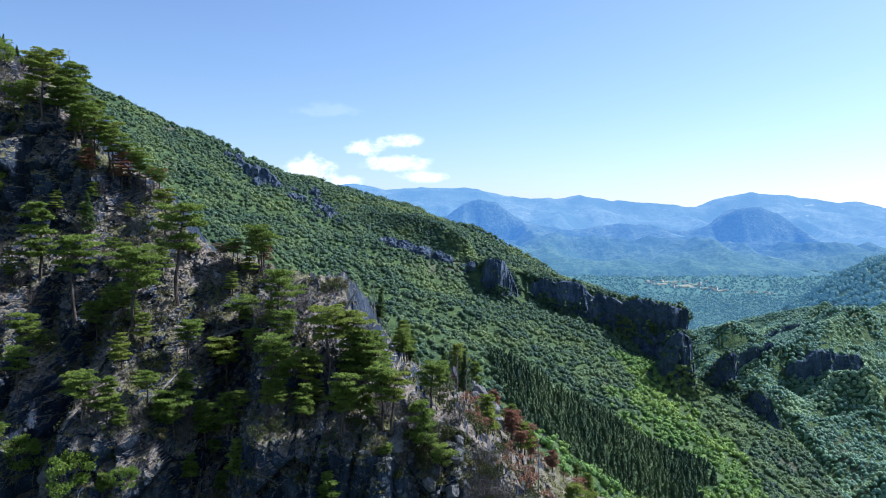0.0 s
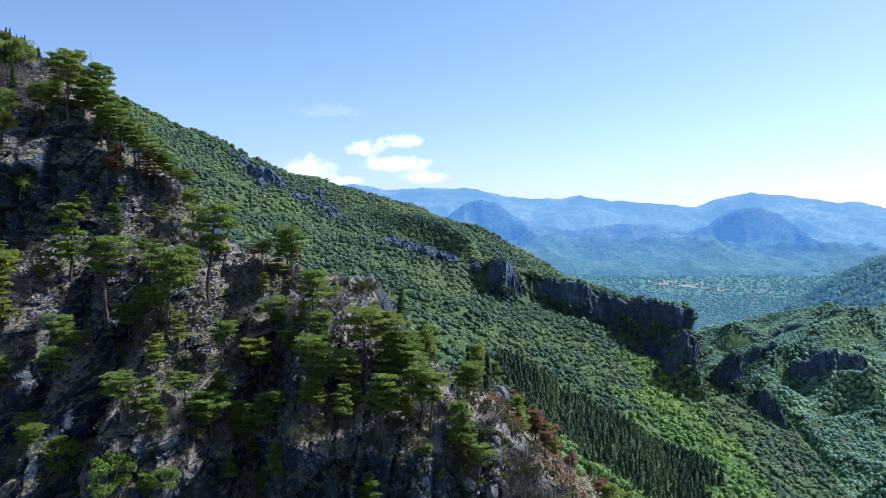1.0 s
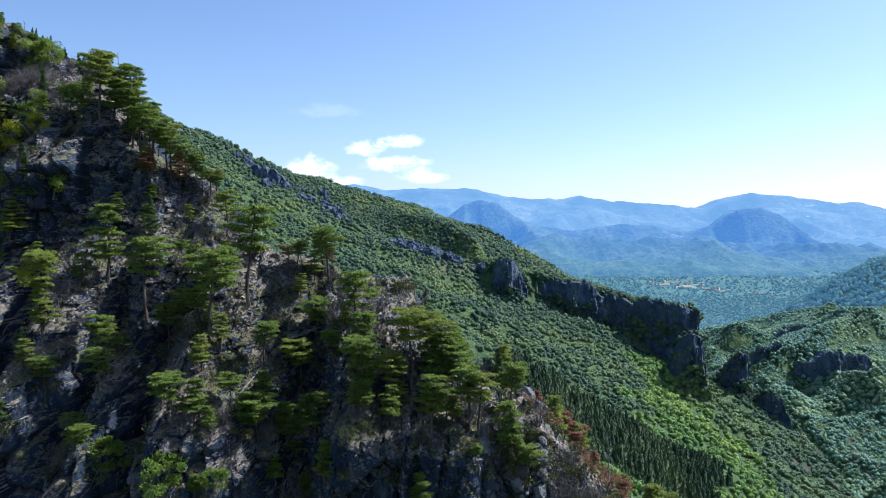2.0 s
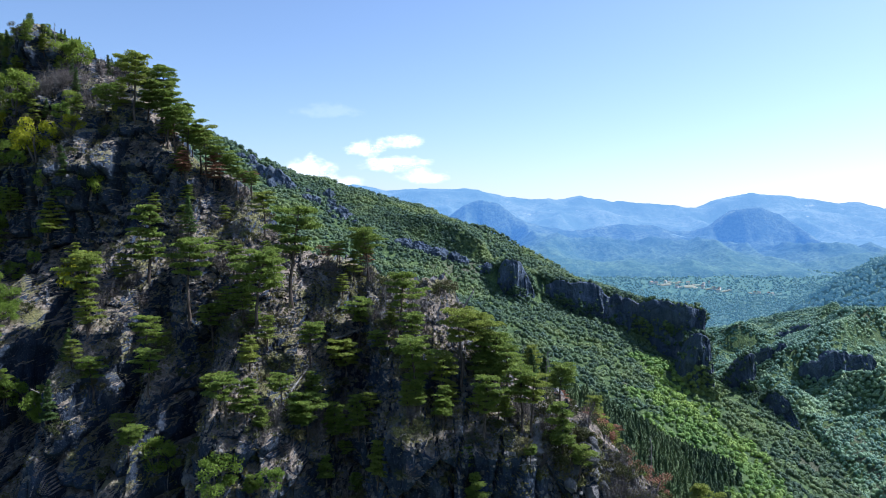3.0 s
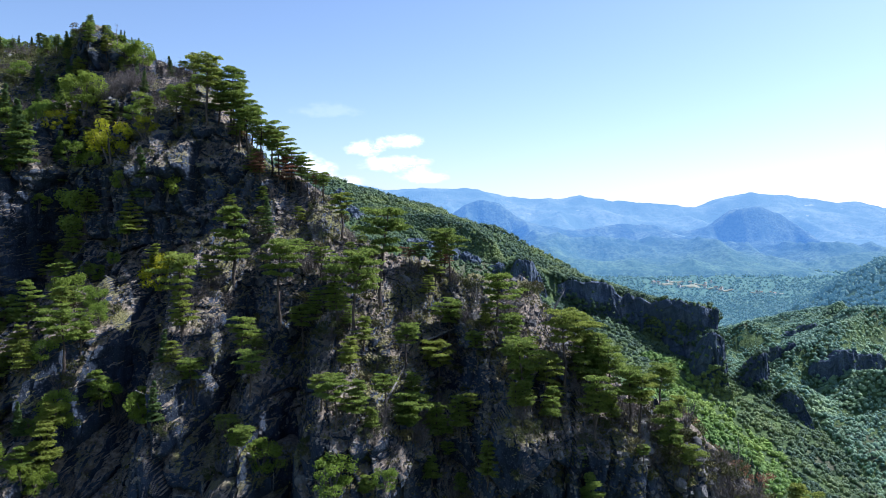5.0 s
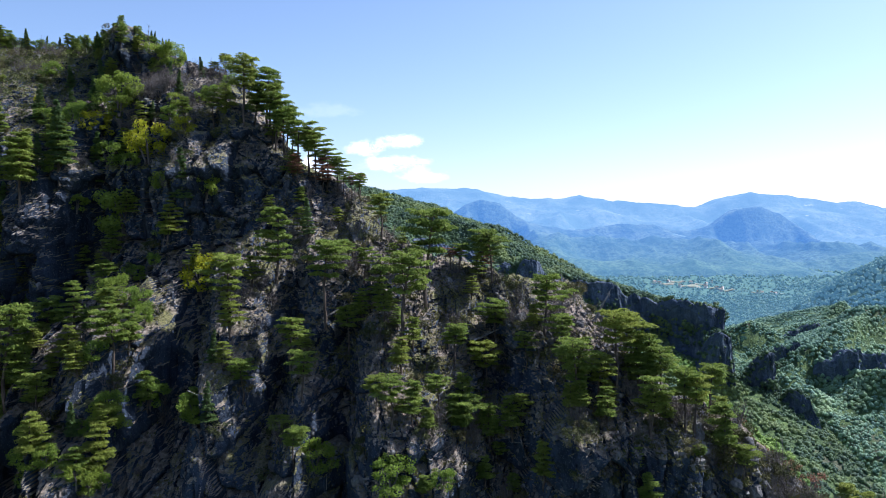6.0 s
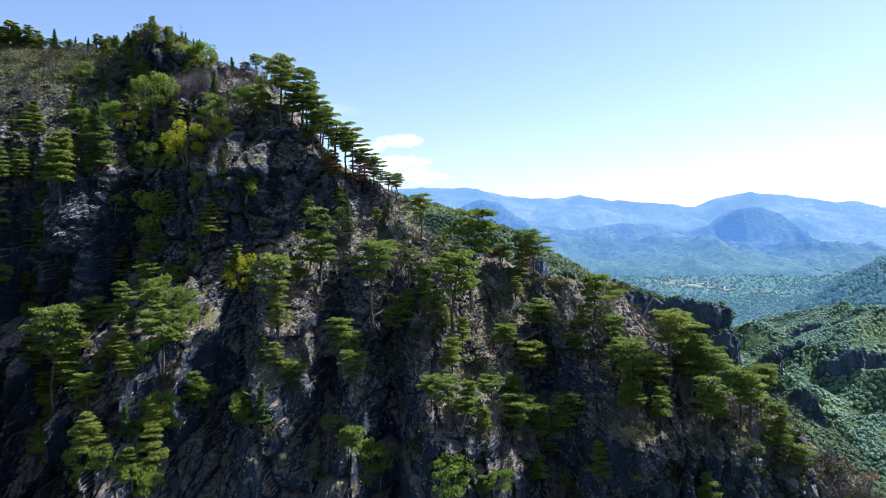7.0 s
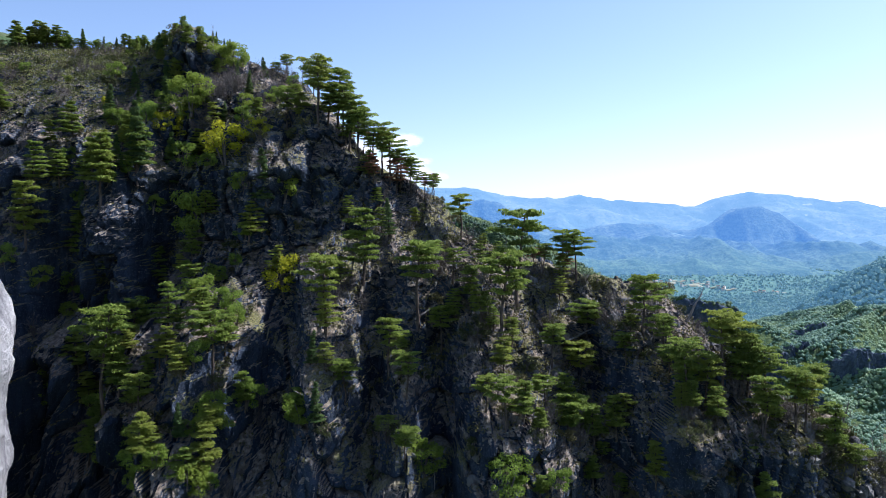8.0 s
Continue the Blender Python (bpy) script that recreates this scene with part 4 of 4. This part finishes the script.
heap = Heap()
for foot in ledges(rng, 5200, 0.75):
    n = 14
    c = np.array(foot) + np.array([0, -0.1, 0.10])
    heap.tufts(rng, c + rng.normal(0, 1, (n, 3)) * np.array([0.5, 0.3, 0.14]), 0.17, 0.3, 2.2)
for k in range(2600):
    foot = on_back(rng.uniform(-8, 80), rng.uniform(1, 180))
    heap.tufts(rng, np.array(foot) + np.array([0, 0, 0.2]) + rng.normal(0, 1, (9, 3)) * np.array([0.7, 0.7, 0.15]), 0.24, 0.4, 1.9)
slope = Heap()
for foot in ledges(rng, 5200, 0.3, -168, -110, 0.25):
    if foot.z > 421:
        slope.tufts(rng, np.array(foot) + np.array([0, 0, 0.15]) + rng.normal(0, 1, (14, 3)) * np.array([0.7, 0.6, 0.14]), 0.20, 0.4, 2.0)
tagged(slope.make("hill_grass", M_SLOPE), "olive dry grass covering the upper slope", "grass", kind="stuff")
tagged(heap.make("undergrowth", M_GRASS), "dry grass and low herbs on ledges and scree", "undergrowth", kind="stuff")

scree = Heap()
cube_v = np.array([(a, b, c) for a in (-1, 1) for b in (-1, 1) for c in (-1, 1)], float)
cube_f = np.array([(0, 1, 3, 2), (4, 6, 7, 5), (0, 4, 5, 1), (2, 3, 7, 6), (0, 2, 6, 4), (1, 5, 7, 3)])
for foot in ledges(rng, 17000, 0.6):
    s = rng.uniform(0.07, 0.26) * (1.7 if rng.uniform() < 0.08 else 1)
    a, b = rng.normal(0, 1, 3), rng.normal(0, 1, 3)
    a /= np.linalg.norm(a)
    b = np.cross(a, b)
    b /= np.linalg.norm(b)
    turn = np.stack((a, b, np.cross(a, b)))
    v = (cube_v * rng.uniform(0.7, 1.0, (8, 3)) * rng.uniform(0.5, 1.1, 3) * s) @ turn + np.array(foot) + np.array([0, -0.1, 0.05])
    scree.add(v, cube_f)
litter = Heap()
for foot in ledges(rng, 1500, 0.6):
    p = np.array(foot) + np.array([0, -0.15, 0.15])
    way = rng.normal(0, 1, 3) * np.array([1, 0.5, 0.55])
    way *= rng.uniform(0.5, 1.6) / np.linalg.norm(way)
    bend = rng.normal(0, 0.12, 3)
    litter.add(*tube([p - way, p + bend, p + way], [0.045, 0.035, 0.012], 3))
    for _ in range(3):
        q = p + way * rng.uniform(-0.3, 0.8)
        litter.add(*tube([q, q + rng.normal(0, 0.3, 3) + np.array([0, -0.1, 0.1])], [0.022, 0.008], 3))
tagged(litter.make("fallen_branches", M_DEAD), "bleached dead branches lying over the rubble slope", "dead wood", kind="stuff")
tagged(scree.make("scree", M_BOULDER), "loose pale limestone rubble scattered over the slope", "rubble", kind="stuff")


def rock_tower(name, x, y, z0, z1, r0, r1, label, seed):
    """A free-standing pillar of rock with cracked sides."""
    a, v = np.meshgrid(np.linspace(0, 2 * math.pi, 90), np.linspace(0, 1, 80), indexing="ij")
    r = np.interp(v, [0, 0.5, 0.78, 0.94, 1], [r0, 0.5 * (r0 + r1), r1, 0.7 * r1, 0.02])
    ca, sa = np.cos(a), np.sin(a)
    z = z0 + (z1 - z0) * v + 3 * fbm(ca, sa, 0 * a, 3, seed + 9) * v
    r = r * (1 + 0.16 * fbm(ca * 1.3, sa * 1.3, z / 14, 4, seed, True)) + 0.5 * cells(a * 4, z / 5, seed)[0] * np.sin(a / 2) ** 0.5 + 0.3 * fbm(ca * 6, sa * 6, z / 2, 3, seed + 4)
    r[-1] = r[0]
    ob = mesh_object(name, np.stack((x + r * ca, y + 1.3 * r * sa, z), -1), grid_faces(*a.shape), M_PALE)
    return tagged(ob, label, "cliff", kind="structure")


rock_tower("rock_pillar", -119.5, 89, 350, 399, 8.5, 11.0, "sunlit pale limestone pillar beside the gully", 7)

def dead_log(name, a, b, r, label):
    """A bare bleached trunk between two points, with stubs of branches."""
    rng_ = np.random.default_rng(int(abs(a[0]) * 10))
    a, b = np.array(a, float), np.array(b, float)
    t = np.linspace(0, 1, 8)
    path = a + (b - a) * t[:, None] + np.cumsum(rng_.normal(0, 0.05, (8, 3)), 0)
    root = new(name)
    mesh_object("trunk", *tube(path, r * (1.1 - 0.85 * t), 6), M_DEAD, False, root)
    for k in range(7):
        p = path[int(rng_.integers(2, 7))]
        mesh_object("branch_stub", *tube([p, p + rng_.normal(0, 0.35, 3), p + rng_.normal(0, 0.7, 3)], [0.05, 0.035, 0.01], 4), M_DEAD, False, root)
    return tagged(root, label, "dead wood", group="dead wood")


def near_face(x, z, out=0.3):
    p, _ = on_face(x, z)
    return (p.x, p.y - out, p.z + 0.1)


p0 = near_face(-15.2, 386.0)
dead_log("dead_snag", p0, (p0[0] + 2.6, p0[1] + 0.4, p0[2] + 4.6), 0.22, "leaning broken dead pine trunk on the crest")
for x0, z0, x1, z1 in ((-22.6, 380.0, -16.2, 381.0), (-39, 376.5, -36.5, 380.5), (-34.0, 383.0, -29.5, 384.5), (-57, 386, -53, 388.4), (-70, 381.5, -66.5, 380.2), (-12.5, 379.0, -9.5, 377.2)):
    dead_log("fallen_log", near_face(x0, z0), near_face(x1, z1), 0.17, "bleached fallen trunk lying across the rocks")

# ---- cliffs on the mountainside ----
RIMS, HILL_RIMS, SPRIGS = [], [], []


def cliff(name, path, lean, bulge, label, seed, material=None, taper=0.3):
    """A rock wall along a line of (x, y, top, foot), leaning back, with a cap that runs into the slope."""
    path = np.asarray(path, float)
    path[:, 3] -= 26
    path[:, 2] -= 9 * (taper - 0.3)
    s = np.linspace(0, 1, 70)
    t = np.linspace(0, 1, len(path))
    px, py, top, bot = (np.interp(s, t, path[:, i]) for i in range(4))
    v = np.linspace(0, 1, 34)
    h = top - bot
    ends = np.sin(np.clip(s, 0, 1) * math.pi) ** 0.5
    x = px[:, None] + 0 * v[None]
    z = bot[:, None] + (h * (taper + (1 - taper) * ends))[:, None] * v[None]
    y = py[:, None] + lean * v[None] * h[:, None] - bulge * ends[:, None] + 0.5 * bulge
    rx = x + 0.3 * y
    y = y - 7.5 * fbm(rx / 17, z / 60, 0 * x, 4, seed, True) - 1.6 * cells(rx / 5, z / 12, seed)[0] - 3.0 * fbm(rx / 6, z / 16, 0 * x, 4, seed + 9, True)
    z = z + 9.0 * fbm(x / 11, 0 * x, 0 * z, 4, seed + 3) * v[None]
    cap = np.array([2.0, 6.0, 14.0, 30.0, 50.0])
    x2 = np.concatenate((x, np.repeat(x[:, -1:], 5, 1)), 1)
    y2 = np.concatenate((y, y[:, -1:] + cap[None]), 1)
    z2 = np.concatenate((z, z[:, -1:] + 1.2 - np.array([0, 0.3, 2.0, 11.0, 30.0])[None]), 1)
    rr = np.random.default_rng(seed)
    for i in rr.integers(2, 68, 90):
        j = -5 if rr.uniform() < 0.6 else -int(rr.integers(2, 5))
        (HILL_RIMS if px[0] > 320 else RIMS).append((x2[i, j] + rr.normal(0, 2), y2[i, j] + rr.uniform(0, 5), z2[i, j] + rr.uniform(-2.5, 0.5)))
    for i in rr.integers(1, 69, 210):
        j = int(rr.integers(11, 23))
        (HILL_RIMS if px[0] > 320 else RIMS).append((x2[i, j] + rr.normal(0, 3), y2[i, j] - rr.uniform(0, 3), z2[i, j] - rr.uniform(0, 3)))
    for i in rr.integers(3, 67, 50):
        j = int(rr.integers(4, 32))
        SPRIGS.append((x2[i, j], y2[i, j] - 0.4, z2[i, j]))
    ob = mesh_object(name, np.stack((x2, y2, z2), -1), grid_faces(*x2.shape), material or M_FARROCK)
    return tagged(ob, label, "cliff", kind="structure")


cliff("cliff_1", [(28, 700, 352, 320), (40, 690, 364, 318), (55, 685, 366, 318), (74, 690, 356, 322)], 0.12, 9, "rounded grey rock knob in the wooded slope", 11)
cliff("cliff_2", [(80, 716, 352, 346), (96, 708, 352, 336), (112, 704, 348, 318), (134, 700, 341, 309), (152, 698, 334, 308), (170, 692, 329, 308), (178, 690, 322, 308)], 0.10, 8, "long shaded limestone cliff under the wooded shoulder", 12, None, 0.6)
cliff("cliff_3", [(168, 690, 330, 312), (184, 672, 333, 303), (203, 655, 332, 299), (217, 652, 327, 298), (222, 670, 318, 296)], 0.05, 6, "pale grey vertical cliff above the gorge", 13, None, 0.75)
cliff("cliff_4", [(178, 606, 302, 270), (190, 596, 308, 262), (204, 596, 306, 258), (212, 612, 290, 256)], 0.08, 6, "dark rock tower below the cliff", 14)
cliff("cliff_5", [(224, 640, 280, 258), (236, 626, 279, 250), (248, 620, 288, 250), (259, 634, 272, 250)], 0.05, 6, "shaded rock towers on the rim of the gorge", 15)
cliff("cliff_6", [(254, 620, 262, 240), (264, 606, 258, 225), (274, 600, 244, 210), (284, 596, 226, 196)], 0.08, 6, "broken rock rib running down into the gorge", 16)
cliff("cliff_7", [(-266, 816, 492, 466), (-240, 802, 480, 452), (-208, 790, 464, 438), (-178, 778, 452, 424), (-150, 776, 441, 418), (-120, 772, 424, 410)], 0.25, 6, "broken grey limestone crags along the upper mountainside", 17, None, 0.6)
cliff("cliff_8", [(376, 806, 250, 226), (395, 796, 262, 228), (425, 790, 263, 228), (455, 794, 258, 226), (472, 802, 246, 226)], 0.05, 6, "dark shaded scarp under the wooded hill", 18, None, 0.6)
cliff("cliff_9", [(338, 838, 252, 232), (352, 828, 262, 234), (372, 826, 264, 236), (392, 834, 254, 236)], 0.05, 5, "small shaded scarp on the hill across the gorge", 19, None, 0.6)
cliff("cliff_10", [(486, 1098, 246, 238), (530, 1086, 252, 240), (580, 1090, 251, 240), (625, 1102, 245, 238)], 0.05, 4, "low dark scarp below the far wooded ridge", 20, None, 0.6)

crags = []
for i in range(5):
    bm = bmesh.new()
    bmesh.ops.create_icosphere(bm, subdivisions=3, radius=1.0)
    co = np.array([v.co[:] for v in bm.verts])
    swell = 0.75 + 0.5 * fbm(co[:, 0] * 1.6 + i * 9, co[:, 1] * 1.6, co[:, 2] * 0.7, 4, 70 + i, True) + 0.12 * cells(co[:, 0] * 4 + i, co[:, 2] * 3 + co[:, 1] * 4, i)[0]
    for v, k in zip(bm.verts, swell):
        v.co *= float(k)
    me = bpy.data.meshes.new("rock_outcrop")
    bm.to_mesh(me)
    bm.free()
    me.materials.append(M_FARROCK)
    crags.append(new("rock_outcrop", me))
rng = np.random.default_rng(31)
for k in range(60):
    if k < 30:
        s = rng.uniform(0, 1)
        x, y = -240 + 140 * s + rng.normal(0, 7), 828 - 85 * s + rng.normal(0, 14)
    else:
        s = rng.uniform(0, 1)
        x, y = -60 + 90 * s + rng.normal(0, 4), 726 - 20 * s + rng.normal(0, 5)
    r = rng.uniform(2.5, 7)
    foot = Vector((x, y, float(ground_z(x, y)) + 0.2 * r))
    stand(crags, k, foot, r, rng.uniform(0, 360), "weathered grey rock outcrop standing out of the woods", "rock", "rock outcrops", rng.uniform(0.7, 1.2))

# ---- woods: many small crowns, too many to count ----
ICO1 = bmesh.new()
bmesh.ops.create_icosphere(ICO1, subdivisions=1, radius=1.0)
ICO1_V = np.array([v.co[:] for v in ICO1.verts])
ICO1_F = np.array([[v.index for v in f.verts] for f in ICO1.faces])
ICO1.free()


def crown_model(seed, leaves, size=0.3, body_size=0.82):
    """One far crown, radius one: a lumpy dark body under a loose skin of leaf clumps."""
    rng = np.random.default_rng(seed)
    def swell(d):
        return 0.78 + 0.60 * fbm(d[:, 0] * 1.7 + seed, d[:, 1] * 1.7, d[:, 2] * 1.7, 2, seed)
    flat = np.array([1, 1, 0.88])
    body = ICO1_V * (swell(ICO1_V) * body_size)[:, None] * flat
    body[:, 2] = np.maximum(body[:, 2], -0.5)
    d = rng.normal(0, 1, (leaves, 3))
    d[:, 2] = np.where(d[:, 2] < -0.3, -d[:, 2], d[:, 2])
    d /= np.linalg.norm(d, axis=1)[:, None]
    p = d * (swell(d) * rng.uniform(0.86, 1.10, leaves))[:, None] * flat
    nrm = d + rng.normal(0, 0.30, (leaves, 3)) + np.array([0, 0, 0.15])
    nrm /= np.linalg.norm(nrm, axis=1)[:, None]
    t = np.cross(nrm, rng.normal(0, 1, (leaves, 3)))
    t /= np.linalg.norm(t, axis=1)[:, None]
    b = np.cross(nrm, t)
    k = size * rng.uniform(0.6, 1.3, (leaves, 1))
    lv = np.stack((p + t * k, p - t * k * 0.6 + b * k * 0.8, p - t * k * 0.6 - b * k * 0.8), 1).reshape(-1, 3)
    lf = np.arange(leaves * 3).reshape(-1, 3) + len(body)
    return np.concatenate((body, lv)), np.concatenate((ICO1_F, lf))


def cone_model(seed, leaves):
    rng = np.random.default_rng(seed)
    h = rng.uniform(0, 1, leaves) ** 0.8
    a = rng.uniform(0, 6.283, leaves)
    r = 0.60 * (1.02 - h) * rng.uniform(0.7, 1.15, leaves)
    p = np.c_[r * np.cos(a), r * np.sin(a), h * 1.8]
    t = np.c_[-np.sin(a), np.cos(a), 0 * a] * 0.17
    o = np.c_[np.cos(a) * 0.14, np.sin(a) * 0.14, 0 * a - 0.16]
    up = np.array([0, 0, 0.22])
    v = np.stack((p - t + o * 1.3, p + t + o * 1.3, p + up * 0.6 - o * 0.4), 1).reshape(-1, 3)
    ring = np.arange(7) * 2 * math.pi / 7
    core = np.concatenate((np.c_[0.24 * np.cos(ring), 0.24 * np.sin(ring), 0 * ring + 0.05], [[0, 0, 1.82]]))
    cf = np.array([(i, (i + 1) % 7, 7) for i in range(7)])
    return np.concatenate((core, v)), np.concatenate((cf, np.arange(leaves * 3).reshape(-1, 3) + 8))


def woods(name, models, xs, ys, ground_height, radius, material, label, rng, lift=0.35):
    vs, fs, off = [], [], 0
    zs = ground_height(xs, ys)
    for x, y, z in zip(xs, ys, zs):
        v, f = models[rng.integers(len(models))]
        s, a = radius * rng.uniform(0.65, 1.35), rng.uniform(0, 6.283)
        c, sn = math.cos(a) * s, math.sin(a) * s
        w = np.c_[v[:, 0] * c - v[:, 1] * sn + x, v[:, 0] * sn + v[:, 1] * c + y, v[:, 2] * s * rng.uniform(0.85, 1.25) + z + lift * s]
        vs.append(w)
        fs.append(f + off)
        off += len(v)
    ob = mesh_object(name, np.concatenate(vs), np.concatenate(fs), material, True)
    return tagged(ob, label, "woods", kind="stuff")


def spread(rng, n, x0, x1, y0, y1, keep):
    x, y = rng.uniform(x0, x1, n), rng.uniform(y0, y1, n)
    k = keep(x, y)
    return x[k], y[k]


rng = np.random.default_rng(5)
def wedge(x, y):
    return (x < 0.64 * y + 20) & (x > -0.46 * y - 40)


def in_conifers(x, y):
    return (y > 410) & (y < 476 + 7 * np.sin(x / 17)) & (x > 42 - 0.2 * (y - 400)) & (x < 165 + 12 * np.sin(y / 9))


def on_slope(x, y):
    return wedge(x, y) & (x < 300) & ~in_conifers(x, y) & (y < 935) & ((y > 410) | (x < -40))


crowns_fine = [crown_model(i, 60, 0.21) for i in range(8)]
crowns_slope = [crown_model(10 + i, 28, 0.22, 0.96) for i in range(8)]
crowns_far = [crown_model(20 + i, 18, 0.24, 0.96) for i in range(6)]
crowns_faint = [crown_model(30 + i, 12, 0.5) for i in range(4)]
cones = [cone_model(40 + i, 36) for i in range(5)]
xs, ys = spread(rng, 35000, -460, 300, 240, 935, on_slope)
brighter = (xs > 120) & (ys < 640) & (fbm(xs / 60, ys / 60, 0 * xs, 3, 17) > -0.02)
woods("broadleaf_woods", crowns_slope, xs[~brighter], ys[~brighter], ground_z, 2.75, M_WOODS, "dense green broadleaf woods covering the mountainside", rng, 0.2)
bright_x, bright_y = xs[brighter], ys[brighter]
rim = np.array(SPRIGS)
woods("cliff_shrubs", crowns_faint, rim[:, 0], rim[:, 1], lambda x, y: rim[:, 2], 1.5, M_WOODS, "small shrubs clinging to the cliff faces", rng)
rim = np.array(RIMS)
woods("rim_trees", crowns_fine, rim[:, 0], rim[:, 1], lambda x, y: rim[:, 2], 2.3, M_WOODS, "green trees along the rims and feet of the cliffs", rng)
xs = rng.uniform(60, 234, 520)
ys = np.interp(xs, [82, 105, 140, 175, 203, 217, 226], [716, 710, 704, 694, 662, 658, 690]) + rng.uniform(-3, 15, 520)
keep = ((xs > 148) & (xs < 170) | (rng.uniform(0, 1, 520) < 0.75) & (ys > np.interp(xs, [82, 105, 140, 175, 203, 217, 226], [716, 710, 704, 694, 662, 658, 690]) + 3))
woods("shoulder_trees", crowns_fine, xs[keep], ys[keep], ground_z, 2.2, M_WOODS, "small green trees along the steep wooded shoulder", rng)
xs = rng.uniform(-125, 30, 1100)
ys = np.interp(xs, [-130, -49, -2, 30], [768, 754, 742, 716]) + rng.uniform(-3, 24, 1100)
woods("scarp_trees", crowns_slope, xs, ys, ground_z, 2.1, M_WOODS, "small trees covering the steep scarp below the bench", rng)
xs, ys = spread(rng, 2900, -30, 200, 235, 411, lambda x, y: wedge(x, y) & (x > -40))
xs, ys = np.concatenate((xs, bright_x)), np.concatenate((ys, bright_y))
woods("bright_woods", crowns_slope, xs, ys, ground_z, 2.7, M_BRIGHT, "sunlit light green broadleaf woods in the ravine", rng)
xs, ys = spread(rng, 4800, -40, 270, 408, 490, in_conifers)
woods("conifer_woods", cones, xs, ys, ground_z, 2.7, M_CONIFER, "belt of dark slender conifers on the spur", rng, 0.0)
xs, ys = spread(rng, 60000, 270, 900, 520, 1330, lambda x, y: wedge(x, y) & (x > 300 + 0.05 * (y - 600)))
woods("hill_woods", crowns_far, xs, ys, ground_z, 2.35, M_HILLS, "green woods in blue haze on the hills across the gorge", rng, 0.05)
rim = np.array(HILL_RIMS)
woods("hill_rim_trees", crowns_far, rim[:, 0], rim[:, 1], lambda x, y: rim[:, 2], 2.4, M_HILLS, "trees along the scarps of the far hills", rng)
xs, ys = spread(rng, 30000, 300, 1500, 1330, 2500, lambda x, y: wedge(x, y) & (rng.uniform(0, 1, x.shape) < np.clip((2480 - y) / 900, 0, np.where((np.abs(y - 2115) < 85) & (np.abs(x - 770) < 190), 0.18, 1))))
woods("valley_woods", crowns_faint, xs, ys, ground_z, 4.6, M_VALLEY, "distant woods on the valley floor in blue haze", rng, 0.1)

# ---- village in the valley: meadows and houses ----
def meadow_material():
    n = Nodes("mown_meadow")
    c = n.mix(n.step(n.noise(0.05, 5, 0.6), 0.35, 0.65), (0.30, 0.29, 0.24), (0.22, 0.25, 0.19))
    return n.done(c, 0.95)


M_MEADOW = meadow_material()
M_WALL = Nodes("house_plaster").done((0.70, 0.68, 0.64), 0.9)
M_ROOF = Nodes("roof_tiles").done((0.30, 0.25, 0.22), 0.9)


def meadow(x, y, rx, ry, seed):
    a, r = np.meshgrid(np.linspace(0, 2 * math.pi, 40), np.linspace(0, 1, 8), indexing="ij")
    w = 1 + 0.35 * fbm(np.cos(a) * 1.4, np.sin(a) * 1.4, 0 * a, 3, seed)
    px, py = x + rx * r * w * np.cos(a), y + ry * r * w * np.sin(a)
    ob = mesh_object("meadow", np.stack((px, py, ground_z(px, py) + 4.0 - 3.6 * r ** 6), -1), grid_faces(*a.shape), M_MEADOW, True)
    return tagged(ob, "pale dry mown meadow between hedges in the valley", "meadow", kind="structure")


MEADOWS = [(640, 2150, 40, 22), (700, 2125, 55, 25), (765, 2110, 40, 18), (680, 2185, 50, 14), (800, 2095, 34, 15), (870, 2060, 40, 12), (925, 2050, 32, 10), (740, 2165, 44, 12)]
for k, (x, y, rx, ry) in enumerate(MEADOWS):
    meadow(x, y, 0.55 * rx, 0.5 * ry, 300 + k)


def house(w, l, h):
    root = new("house")
    v = [(sx * w, sy * l, z) for z in (-3, h) for sx, sy in ((-1, -1), (1, -1), (1, 1), (-1, 1))]
    mesh_object("wall", v, [(0, 1, 5, 4), (1, 2, 6, 5), (2, 3, 7, 6), (3, 0, 4, 7)], M_WALL, False, root)
    e = 1.12
    rv = [(-w * e, -l * e, h - 0.2), (w * e, -l * e, h - 0.2), (w * e, l * e, h - 0.2), (-w * e, l * e, h - 0.2), (0, -l * e, h + 0.8 * w), (0, l * e, h + 0.8 * w)]
    mesh_object("roof", rv, [(0, 4, 5, 3), (1, 2, 5, 4), (0, 1, 4, 4), (2, 3, 5, 5)], M_ROOF, False, root)
    return root


rng = np.random.default_rng(12)
homes = [house(3, 4.5, 4.5), house(2.8, 4, 4), house(3.5, 5, 5)]
for k in range(16):
    mx, my, rx, ry = MEADOWS[k % len(MEADOWS)]
    x, y = mx + rx * rng.uniform(-1, 1), my + ry * rng.uniform(-1, 0.7)
    m = pose(x, y, float(ground_z(x, y)) + 3.5, 0, 0, rng.uniform(0, 180))
    ob = homes[k] if k < 3 else copy_thing(homes[k % 3], Matrix.Identity(4))
    ob.matrix_basis = m
    tagged(ob, "small white house with a reddish tiled roof", "house", group="village houses")
